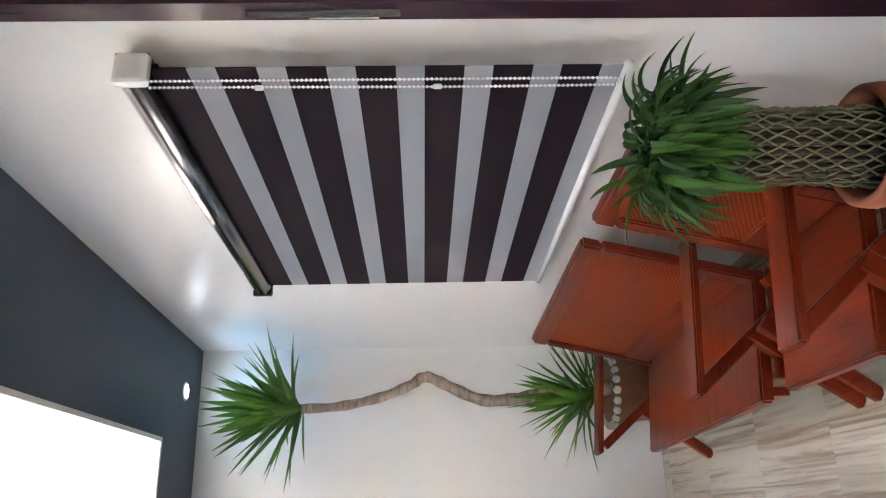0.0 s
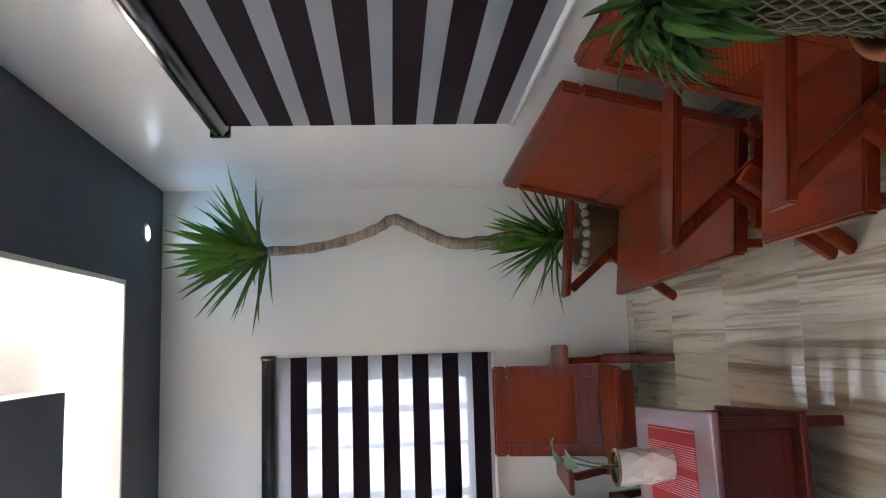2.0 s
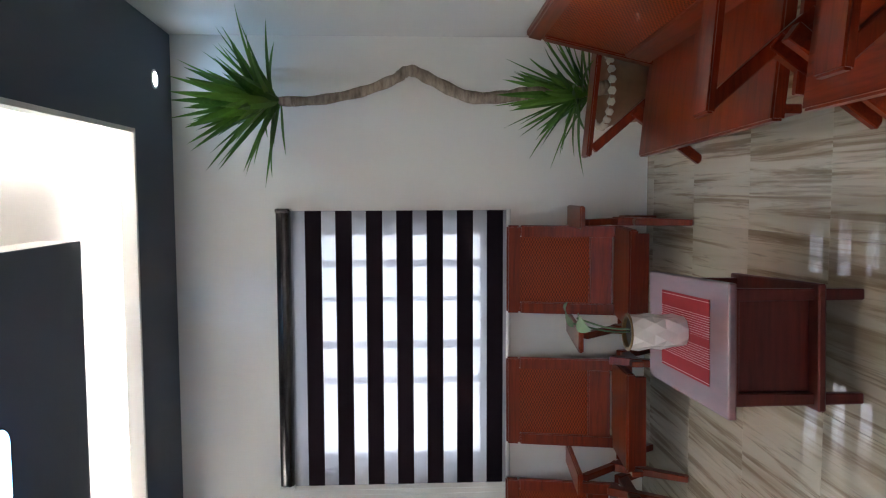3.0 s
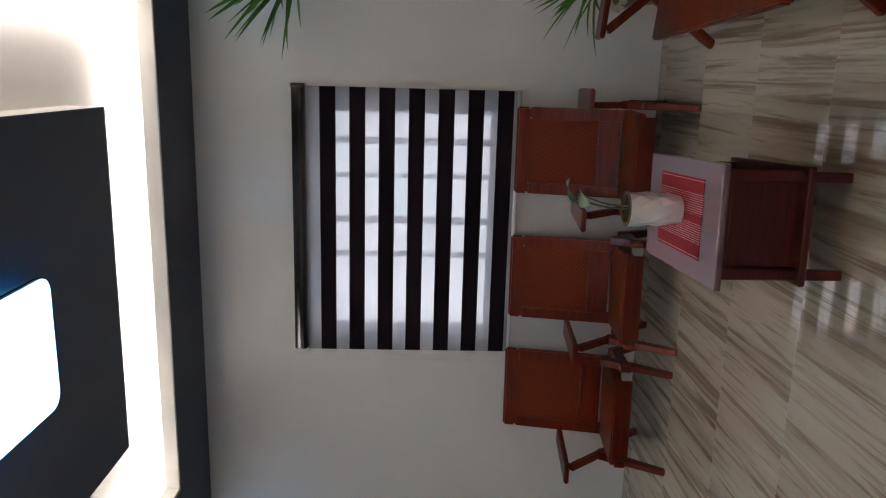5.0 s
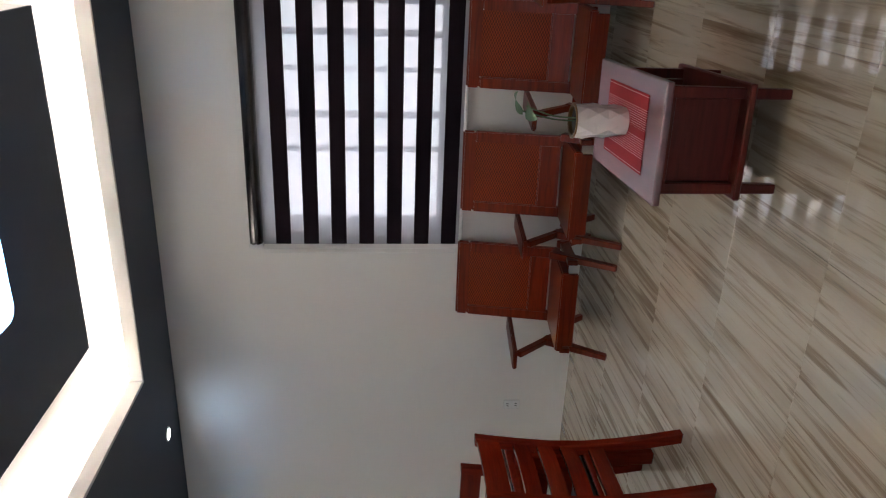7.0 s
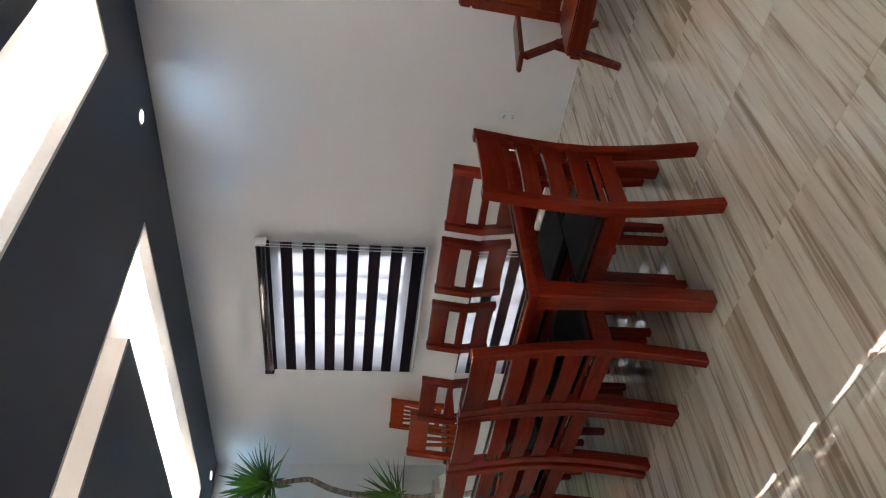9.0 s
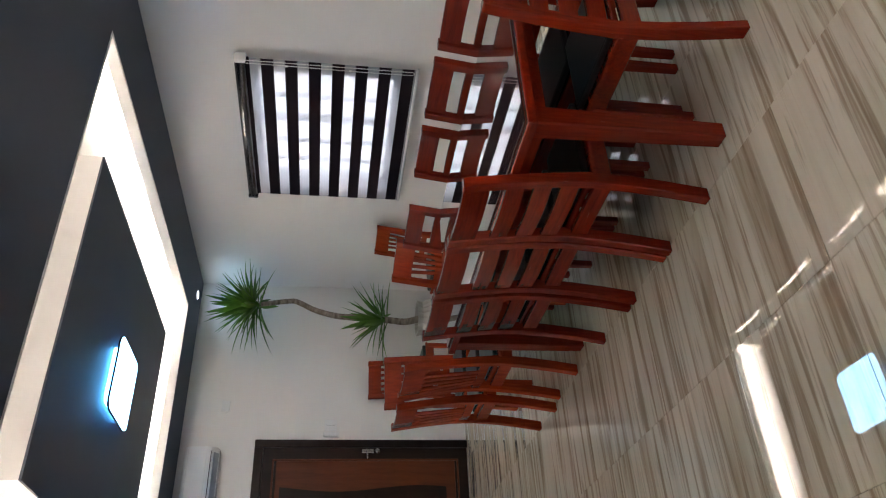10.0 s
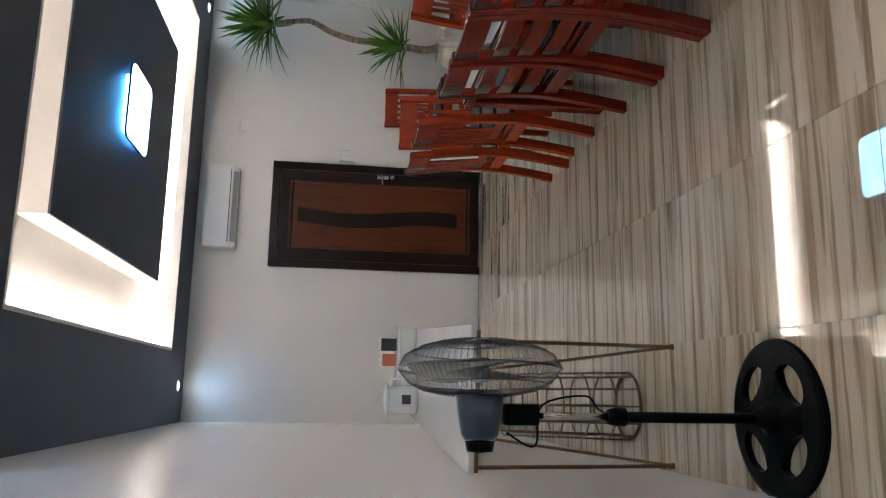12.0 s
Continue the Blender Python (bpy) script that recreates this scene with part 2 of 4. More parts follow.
def outside(name, colours, strength):
    k = Mat(name)
    col = k.ramp(k.noise(1.3, k.coords((1, 1, 1)), 3), colours)
    e = k.node("ShaderNodeEmission", Color=col, Strength=strength)
    k.t.links.new(e.outputs[0], k.out.inputs[0])
    return k.m


OUT_BRIGHT = outside("bright_outdoors", ((0.35, (0.82, 0.93, 1.0)), (0.5, (0.84, 0.84, 0.92)), (0.62, (0.66, 0.82, 0.90)), (0.75, (0.95, 0.98, 1.0))), 3.2)
OUT_DIM = outside("shaded_outdoors", ((0.3, (0.62, 0.63, 0.66)), (0.7, (0.48, 0.49, 0.50))), 0.10)


# ---- building helpers ----
def part(name, bm, material, parent=None, label="", smooth=False):
    me = bpy.data.meshes.new(name)
    bmesh.ops.recalc_face_normals(bm, faces=bm.faces)
    bm.to_mesh(me)
    bm.free()
    me.materials.append(material)
    if smooth:
        me.polygons.foreach_set("use_smooth", [True] * len(me.polygons))
        me.update()
    ob = new(name, me)
    if parent is not None:
        ob.parent = parent
    if label:
        ob["label"] = label
    return ob


def thing(name, m, label, category, group="", kind=""):
    ob = new(name)
    ob.empty_display_size = 0.1
    ob.matrix_world = m
    return tagged(ob, label, category, group, kind)


def box(bm, a, b, bevel=0.0, seg=1):
    vs = [bm.verts.new((x, y, z)) for x in (a[0], b[0]) for y in (a[1], b[1]) for z in (a[2], b[2])]
    fs = [bm.faces.new([vs[i] for i in q]) for q in ((0, 1, 3, 2), (4, 6, 7, 5), (0, 4, 5, 1), (2, 3, 7, 6), (0, 2, 6, 4), (1, 5, 7, 3))]
    if bevel:
        es = list({e for f in fs for e in f.edges})
        bmesh.ops.bevel(bm, geom=es, offset=bevel, segments=seg, affect="EDGES", profile=0.6)
    return vs


def one_box(a, b, bevel=0.0, seg=1):
    bm = bmesh.new()
    box(bm, a, b, bevel, seg)
    return bm


def beam(bm, p, q, wx, wy, side=(1, 0, 0), taper=1.0):
    """A squared bar from p to q; wx across the side direction, wy across the other."""
    p, q = Vector(p), Vector(q)
    d = (q - p).normalized()
    u = (Vector(side) - d * d.dot(Vector(side))).normalized()
    v = d.cross(u)
    ends = []
    for c, s in ((p, 1.0), (q, taper)):
        ends.append([bm.verts.new(c + u * (i * wx * s / 2) + v * (j * wy * s / 2)) for i, j in ((-1, -1), (1, -1), (1, 1), (-1, 1))])
    a, b = ends
    bm.faces.new(a[::-1])
    bm.faces.new(b)
    fs = [bm.faces.new((a[i], a[(i + 1) % 4], b[(i + 1) % 4], b[i])) for i in range(4)]
    return fs


def bar(p, q, wx, wy, side=(1, 0, 0), taper=1.0, bevel=0.004):
    bm = bmesh.new()
    beam(bm, p, q, wx, wy, side, taper)
    if bevel:
        bmesh.ops.bevel(bm, geom=list(bm.edges), offset=bevel, segments=1, affect="EDGES")
    return bm


def tube(bm, pts, radii, n=8, close=False):
    """A round tube along points."""
    pts = [Vector(p) for p in pts]
    if not hasattr(radii, "__len__"):
        radii = [radii] * len(pts)
    rings, u = [], None
    for i, p in enumerate(pts):
        if close:
            d = (pts[(i + 1) % len(pts)] - pts[i - 1]).normalized()
        else:
            d = (pts[min(i + 1, len(pts) - 1)] - pts[max(i - 1, 0)]).normalized()
        if u is None:
            u = d.orthogonal().normalized()
        u = (u - d * d.dot(u)).normalized()
        v = d.cross(u)
        rings.append([bm.verts.new(p + (u * math.cos(t) + v * math.sin(t)) * radii[i]) for t in (2 * math.pi * j / n for j in range(n))])
    pairs = list(zip(rings, rings[1:])) + ([(rings[-1], rings[0])] if close else [])
    for a, b in pairs:
        for j in range(n):
            bm.faces.new((a[j], a[(j + 1) % n], b[(j + 1) % n], b[j]))
    if not close:
        bm.faces.new(rings[0][::-1])
        bm.faces.new(rings[-1])
    return bm


def lathe(profile, n=32, bm=None, at=(0, 0, 0)):
    """A turned solid from (radius, height) pairs."""
    bm = bm or bmesh.new()
    rings = []
    for r, z in profile:
        if r < 1e-5:
            rings.append([bm.verts.new((at[0], at[1], at[2] + z))])
        else:
            rings.append([bm.verts.new((at[0] + r * math.cos(2 * math.pi * j / n), at[1] + r * math.sin(2 * math.pi * j / n), at[2] + z)) for j in range(n)])
    for a, b in zip(rings, rings[1:]):
        for j in range(n):
            q = [a[j % len(a)], a[(j + 1) % len(a)], b[(j + 1) % len(b)], b[j % len(b)]]
            q = list(dict.fromkeys(q))
            if len(q) > 2:
                bm.faces.new(q)
    return bm


def blade(bm, root, way, length, width, droop, fold=0.25, n=6):
    """A long leaf that starts along way, bends down and ends in a point."""
    p, d = Vector(root), Vector(way).normalized()
    side = d.cross(Vector((0, 0, 1)))
    side = side.normalized() if side.length > 0.05 else Vector((1, 0, 0))
    step = length / n
    rows = []
    for i in range(n + 1):
        s = i / n
        w = width * (0.55 + 0.45 * min(1, s * 4)) * (1 - s ** 2.4) + 0.0006
        up = side.cross(d).normalized()
        rows.append([bm.verts.new(p - side * w / 2), bm.verts.new(p - up * w * fold), bm.verts.new(p + side * w / 2)])
        d = (d + Vector((0, 0, -droop / n))).normalized()
        p = p + d * step
    for a, b in zip(rows, rows[1:]):
        for j in (0, 1):
            bm.faces.new((a[j], a[j + 1], b[j + 1], b[j]))


def rounded_slab(half, radius, low, high, n=8):
    """A square slab with round corners."""
    bm = bmesh.new()
    c = half - radius
    pts = [(sx * c + radius * math.cos(a0 + i * math.pi / 2 / n), sy * c + radius * math.sin(a0 + i * math.pi / 2 / n)) for sx, sy, a0 in ((1, 1, 0.0), (-1, 1, math.pi / 2), (-1, -1, math.pi), (1, -1, 1.5 * math.pi)) for i in range(n + 1)]
    lo = [bm.verts.new((x, y, low)) for x, y in pts]
    hi = [bm.verts.new((x, y, high)) for x, y in pts]
    bm.faces.new(lo[::-1])
    bm.faces.new(hi)
    for i in range(len(pts)):
        k = (i + 1) % len(pts)
        bm.faces.new((lo[i], lo[k], hi[k], hi[i]))
    return bm


def structure(name, bm, material, label=""):
    return tagged(part(name, bm, material), label, "", "", "structure")


# ---- the shell ----
FAR_OPEN = ((-1.06, 0.34, 0.94, 2.04), (-5.15, -3.83, 0.94, 2.04))
bm = bmesh.new()
xs = [X0 - 0.2, FAR_OPEN[1][0], FAR_OPEN[1][1], FAR_OPEN[0][0], FAR_OPEN[0][1], X1 + 0.2]
for i in range(5):
    if i in (1, 3):
        box(bm, (xs[i], Y1, -0.1), (xs[i + 1], Y1 + 0.18, 0.94))
        box(bm, (xs[i], Y1, 2.04), (xs[i + 1], Y1 + 0.18, 3.1))
    else:
        box(bm, (xs[i], Y1, -0.1), (xs[i + 1], Y1 + 0.18, 3.1))
structure("wall_north", bm, WALL, "off-white satin painted wall with two windows")

SIDE_OPEN = (1.80, 2.90, 1.00, 1.98)
DOOR_OPEN = (0.427, 1.377, 2.42)
bm = bmesh.new()
box(bm, (X1, ALCOVE_Y - 0.2, -0.1), (X1 + 0.18, DOOR_OPEN[0], 3.1))
box(bm, (X1, DOOR_OPEN[0], DOOR_OPEN[2]), (X1 + 0.18, DOOR_OPEN[1], 3.1))
box(bm, (X1, DOOR_OPEN[1], -0.1), (X1 + 0.18, SIDE_OPEN[0], 3.1))
box(bm, (X1, SIDE_OPEN[0], -0.1), (X1 + 0.18, SIDE_OPEN[1], SIDE_OPEN[2]))
box(bm, (X1, SIDE_OPEN[0], SIDE_OPEN[3]), (X1 + 0.18, SIDE_OPEN[1], 3.1))
box(bm, (X1, SIDE_OPEN[1], -0.1), (X1 + 0.18, Y1, 3.1))
structure("wall_east", bm, WALL, "off-white satin painted wall with a window").matrix_world = EAST
structure("wall_west", one_box((X0 - 0.18, Y0 - 0.2, -0.1), (X0, Y1, 3.1)), WALL, "off-white satin painted wall with a brown door")
bm = bmesh.new()
box(bm, (X0, Y0 - 0.18, -0.1), (ALCOVE_X, Y0, 3.1))
box(bm, (ALCOVE_X - 0.18, ALCOVE_Y - 0.2, -0.1), (ALCOVE_X, Y0 - 0.18, 3.1))
structure("wall_south", bm, WALL, "off-white satin painted wall")
# unseen end wall, added to close the alcove round the fill lamp
bm = bmesh.new()
box(bm, (ALCOVE_X, ALCOVE_Y - 0.2, -0.1), (-0.95, ALCOVE_Y, 3.1))
box(bm, (1.05, ALCOVE_Y - 0.2, -0.1), (X1 + 0.3, ALCOVE_Y, 3.1))
box(bm, (-0.95, ALCOVE_Y - 0.2, 2.2), (1.05, ALCOVE_Y, 3.1))
structure("wall_unseen", bm, WALL, "unseen off-white wall closing the alcove, with an added opening")

bm = bmesh.new()
ys = (ALCOVE_Y - 0.2, TRAYS[0][2], TRAYS[0][3], Y1)
box(bm, (X0, ys[2], CEIL), (X1 + 0.08, ys[3], CEIL + 0.02))
box(bm, (X0, Y0, CEIL), (X1 + 0.16, ys[1], CEIL + 0.02))
box(bm, (ALCOVE_X, ys[0], CEIL), (X1 + 0.24, Y0, CEIL + 0.02))
for a, b in ((X0, TRAYS[1][0]), (TRAYS[1][1], TRAYS[0][0]), (TRAYS[0][1], X1 + 0.14)):
    box(bm, (a, ys[1], CEIL), (b, ys[2], CEIL + 0.02))
structure("ceiling", bm, CEIL_DARK, "dark slate-grey dropped ceiling round two lit trays")
structure("ceiling_upper", one_box((X0, ALCOVE_Y - 0.2, UPPER), (X1 + 0.25, Y1, UPPER + 0.1)), CEIL_WHITE, "white recessed ceiling above the trays")
for a, b, c, d in TRAYS:
    o = 0.17
    cove = thing("cove", pose(0, 0, 0), "white cove round a ceiling tray", "cove", "", "structure")
    for p, q in (((a - o - 0.02, c - o), (a - o, d + o)), ((b + o, c - o), (b + o + 0.02, d + o)), ((a - o, c - o - 0.02), (b + o, c - o)), ((a - o, d + o), (b + o, d + o + 0.02))):
        part("cove_wall", one_box((*p, CEIL + 0.022), (*q, UPPER)), CEIL_WHITE, cove)
    for p, q in (((a - o, c - o), (a, d + o)), ((b, c - o), (b + o, d + o)), ((a, c - o), (b, c)), ((a, d), (b, d + o))):
        part("ledge", one_box((*p, CEIL + 0.022), (*q, CEIL + 0.027)), CEIL_WHITE, cove)
for (a, b, c, d), isl in zip(TRAYS, ISLANDS):
    bm = bmesh.new()
    w = 0.022
    for p, q in (((a, c), (a + w, d)), ((b - w, c), (b, d)), ((a + w, c), (b - w, c + w)), ((a + w, d - w), (b - w, d))):
        box(bm, (*p, CEIL - 0.002), (*q, LIP))
    structure("trim", bm, CEIL_WHITE, "white lip round a lit ceiling tray")
    cx, cy = (isl[0] + isl[1]) / 2, (isl[2] + isl[3]) / 2
    pan = thing("ceiling_panel", pose(cx, cy, UPPER), "dark slate panel with white sides hung in the tray", "ceiling panel", "ceiling panels", "structure")
    hx, hy = (isl[1] - isl[0]) / 2, (isl[3] - isl[2]) / 2
    part("panel_side", one_box((-hx, -hy, ISLAND + 0.012 - UPPER), (hx, hy, 0)), CEIL_WHITE, pan, "white painted sides")
    part("panel_face", one_box((-hx + 0.001, -hy + 0.001, ISLAND - UPPER), (hx - 0.001, hy - 0.001, ISLAND + 0.012 - UPPER)), CEIL_DARK, pan)
    for n, (p, q) in enumerate((((a - 0.105, c), (a - 0.035, d)), ((b + 0.035, c), (b + 0.105, d)), ((a, c - 0.105), (b, c - 0.035)), ((a, d + 0.035), (b, d + 0.105)))):
        tagged(part("led_strip", one_box((*p, LIP - 0.032), (*q, LIP - 0.024)), (LED_WEAK if n == 1 else LED_FAR) if a < -3 else LED), "warm white light strip hidden behind the tray lip", "led strip", "led strips")
    lampm = thing("ceiling_lamp", pose(cx, cy, ISLAND), "square white ceiling lamp with rounded corners, lit", "ceiling lamp", "ceiling lamps")
    part("diffuser", rounded_slab(0.250, 0.060, -0.058, -0.0525), LAMP, lampm)
    part("frame", rounded_slab(0.257, 0.066, -0.052, -0.040), BLACK, lampm, "thin black frame")
    part("base", rounded_slab(0.195, 0.05, -0.0395, 0.0), HALO, lampm, "blue glowing backlit base")

for x, y in ((1.152, 4.272), (-2.44, 4.275), (-6.74, 4.275), (-6.747, 0.636), (-2.44, 0.64)):
    d = thing("downlight", pose(x, y, CEIL), "small round white recessed downlight, lit", "downlight", "downlights")
    part("ring", lathe(((0.036, -0.001), (0.040, -0.006), (0.050, -0.005), (0.053, 0.0)), 28), CAP_WHITE, d)
    part("lens", lathe(((0.0, -0.004), (0.036, -0.004), (0.036, 0.0)), 24), SPOT, d)
    li = bpy.data.lights.new("downlight_beam", "SPOT")
    li.energy, li.spot_size, li.spot_blend, li.color, li.shadow_soft_size = 4.5, radians(155), 1.0, (0.26, 0.62, 1.0), 0.03
    lo = new("downlight_beam", li)
    lo.location = (x, y, CEIL - 0.012)


# ---- windows and blinds ----
def window(name, width, low, high, m, bars):
    """A metal window with bars; local x along the wall, y out of the room, origin at the floor."""
    w = thing(name, m, "grey aluminium window with upright bars behind a blind", "window", "", "structure")
    h = width / 2
    for a, b in (((-h, 0.05, low), (-h + 0.04, 0.10, high)), ((h - 0.04, 0.05, low), (h, 0.10, high)), ((-h + 0.04, 0.05, low), (h - 0.04, 0.10, low + 0.04)), ((-h + 0.04, 0.05, high - 0.04), (h - 0.04, 0.10, high))):
        part("window_frame", one_box(a, b, 0.004), ALU, w)
    for x, t in bars:
        part("mullion", one_box((x - t / 2, 0.055, low + 0.04), (x + t / 2, 0.095, high - 0.04), 0.003), ALU, w)
    g = part("pane", one_box((-h + 0.04, 0.072, low + 0.04), (h - 0.04, 0.076, high - 0.04)), GLASS, w)
    g.visible_shadow = False
    return w


def blind(m, width, low, high, first, period, dark, chain):
    """A zebra roller blind; local x along the wall, -y into the room, origin on the wall at floor height."""
    b = thing("zebra_blind", m, "zebra roller blind with dark brown and sheer grey bands, lowered", "blind", "zebra blinds")
    h = width / 2
    bm = bmesh.new()
    pro = [(-0.005, 0.0), (-0.066, 0.004), (-0.080, 0.012), (-0.088, 0.026), (-0.088, 0.034), (-0.081, 0.037), (-0.081, 0.043), (-0.088, 0.046), (-0.086, 0.062), (-0.068, 0.080), (-0.005, 0.082)]
    ends = [[bm.verts.new((x, y, high - 0.082 + z)) for y, z in pro] for x in (-h, h)]
    n = len(pro)
    for i in range(n):
        bm.faces.new((ends[0][i], ends[0][(i + 1) % n], ends[1][(i + 1) % n], ends[1][i]))
    bm.faces.new(ends[0])
    bm.faces.new(ends[1][::-1])
    bmesh.ops.bevel(bm, geom=[e for e in bm.edges if abs(e.verts[0].co.x - e.verts[1].co.x) > 0.1], offset=0.002, segments=2, affect="EDGES")
    part("cassette", bm, CASSETTE, b, "glossy bronze head rail")
    for s in (-1, 1):
        bm = one_box((s * (h - 0.026), -0.091, high - 0.084), (s * (h + 0.003), -0.003, high + 0.002), 0.012, 2)
        part("end_cap", bm, CAP_WHITE if s == chain else CASSETTE, b, "white plastic end cap" if s == chain else "")
    f = h - 0.012
    top = high - 0.07
    z, e = low + 0.02, first
    while z < top:
        if e - z > 0.004:
            part("sheer_band", one_box((-f, -0.041, z), (f, -0.040, min(e, top))), BAND_SHEER, b)
        z = e + dark
        if e < top:
            part("dark_band", one_box((-f, -0.042, e), (f, -0.039, min(z, top))), BAND_DARK, b)
        e += period
    part("back_band", one_box((-f, -0.030, top - 0.03), (f, -0.028, top)), BAND_DARK, b)
    part("bottom_rail", tube(bmesh.new(), [(-f - 0.004, -0.040, low + 0.010), (f + 0.004, -0.040, low + 0.010)], 0.013, 10), CAP_WHITE, b, "white bottom rail", True)
    # beaded pull loop
    bm = bmesh.new()
    x0 = chain * (h + 0.006)
    loop = [(x0 + 0.009, -0.098, high - 0.09 - i * 0.011) for i in range(int((high - low - 0.13) / 0.011))]
    n = len(loop)
    zl = loop[-1][2]
    loop += [(x0 - 0.004 + 0.013 * math.cos(t), -0.098, zl - 0.013 * math.sin(t)) for t in (0.8, 1.57, 2.3)]
    loop += [(x0 - 0.020 - 0.003 * math.sin(i * 0.05), -0.098, zl + i * 0.011) for i in range(n)]
    for p in loop:
        bmesh.ops.create_icosphere(bm, subdivisions=1, radius=0.0042, matrix=Matrix.Translation(p))
    tube(bm, loop[:n], 0.0012, 4)
    tube(bm, loop[n + 3:], 0.0012, 4)
    part("pull_chain", bm, CAP_WHITE, b, "white beaded pull chain")
    for fr in (0.28, 0.62):
        part("chain_clip", one_box((x0 - 0.027, -0.104, zl + (high - low) * (0.95 - fr)), (x0 - 0.014, -0.093, zl + (high - low) * (0.95 - fr) + 0.022), 0.003), CAP_WHITE, b)
    return b


window("window_1", 1.40, 0.94, 2.04, pose(-0.36, Y1, 0), ((0.492, 0.042), (0.279, 0.028), (0.004, 0.042), (-0.213, 0.034)))
window("window_2", 1.32, 0.94, 2.04, pose(-4.49, Y1, 0), ((0.35, 0.026), (0.11, 0.07), (-0.17, 0.026), (-0.40, 0.026)))
window("window_3", 1.10, 1.00, 1.98, EAST @ pose(X1, 2.35, 0, 0, 0, -90), ((0.0, 0.04),))
blind(pose(-0.355, Y1 - 0.03, 0), 1.63, 0.822, 2.158, 0.863, 0.1735, 0.094, -1)
blind(pose(-4.442, Y1 - 0.03, 0), 1.61, 0.815, 2.148, 0.850, 0.1705, 0.090, 1)
blind(EAST @ pose(X1 - 0.03, 2.357, 0, 0, 0, -90), 1.612, 0.884, 2.142, 0.961, 0.1690, 0.098, 1)
for x0, x1 in ((-2.0, 1.2), (-7.2, -2.6)):
    tagged(part("backdrop", one_box((x0, Y1 + 0.9, 0.2), (x1, Y1 + 0.92, 2.9)), OUT_BRIGHT), "bright hazy daylight outside the window", "backdrop", "", "structure")
tagged(part("backdrop", one_box((X1 + 0.65, 0.6, 0.1), (X1 + 0.67, 7.0, 3.4)), OUT_DIM), "shaded grey outdoors beyond the side window", "backdrop", "", "structure")

# ---- doors ----
dr = thing("door_1", pose(X0, 2.299, 0, 0, 0, 90), "dark brown framed door with orange-brown panel and wavy inlay, closed", "door", "", "structure")
# local x along the wall, local -y into the room
H, W = 2.052, 1.047
for a, b in (((-W / 2, -0.05, 0), (-W / 2 + 0.075, -0.001, H)), ((W / 2 - 0.075, -0.05, 0), (W / 2, -0.001, H)), ((-W / 2 + 0.075, -0.05, H - 0.08), (W / 2 - 0.075, -0.001, H))):
    part("door_frame", one_box(a, b, 0.005), DOOR_DARK, dr)
lf = part("leaf", one_box((-W / 2 + 0.078, -0.036, 0.008), (W / 2 - 0.078, -0.002, H - 0.083), 0.003), DOOR_DARK, dr)
part("panel", one_box((-0.318, -0.042, 0.137), (0.318, -0.030, 1.838), 0.004), DOOR_PANEL, lf, "orange-brown veneer panel")
for a, b in (((-0.335, -0.046, 0.10), (-0.318, -0.034, 1.878)), ((0.318, -0.046, 0.10), (0.335, -0.034, 1.878)), ((-0.318, -0.046, 1.861), (0.318, -0.034, 1.878)), ((-0.318, -0.046, 0.10), (0.318, -0.034, 0.117))):
    part("moulding", one_box(a, b, 0.003), DOOR_PANEL, lf)
bm = bmesh.new()
rows = []
for i in range(25):
    s = i / 24
    z = 0.23 + s * 1.565
    c = 0.028 * math.sin(s * 6.4 + 0.5) - 0.018
    rows.append([bm.verts.new((c + u, y, z)) for u, y in ((-0.072, -0.041), (-0.072, -0.045), (0.072, -0.045), (0.072, -0.041))])
for a, b in zip(rows, rows[1:]):
    for j in range(3):
        bm.faces.new((a[j], a[j + 1], b[j + 1], b[j]))
part("wavy_inlay", bm, DOOR_DARK, lf, "dark wavy inlay strip")
hd = part("door_handle", one_box((0.395, -0.046, 0.92), (0.435, -0.036, 1.04), 0.004), CHROME, lf, "chrome lever handle")
part("lever", tube(bmesh.new(), [(0.415, -0.046, 0.99), (0.415, -0.085, 0.99), (0.32, -0.088, 0.985)], 0.009, 8), CHROME, hd)
part("lock", lathe(((0.0, 0.012), (0.022, 0.010), (0.026, 0.0)), 18), CHROME, lf).matrix_local = pose(0.415, -0.036, 0.885, 90)

de = thing("door_2", EAST @ pose(X1, 0.902, 0, 0, 0, -90), "dark purple-brown varnished entry door, closed", "door", "", "structure")
for a, b in (((-0.545, -0.03, 0), (-0.475, 0.10, 2.50)), ((0.475, -0.03, 0), (0.545, 0.10, 2.50)), ((-0.475, -0.03, 2.42), (0.475, 0.10, 2.50))):
    part("door_frame", one_box(a, b, 0.006), DOOR_ENTRY, de)
lf = part("leaf", one_box((-0.472, 0.02, 0.006), (0.472, 0.06, 2.417), 0.003), DOOR_ENTRY, de)
for z in (0.2, 1.15):
    part("panel", one_box((-0.33, 0.010, z), (0.33, 0.021, z + 0.75), 0.006), DOOR_ENTRY, lf)
# two added strips shape the gloss and white highlight on the dark frame
part("gloss_strip", one_box((-0.525, -0.036, 1.45), (-0.50, -0.029, 1.80), 0.003), CASSETTE, de, "dark glossy strip added for the sheen on the frame")
part("highlight_strip", one_box((-0.527, -0.038, 1.50), (-0.523, -0.029, 1.66), 0.001), CHROME, de, "thin bright strip standing in for the frame's highlight")

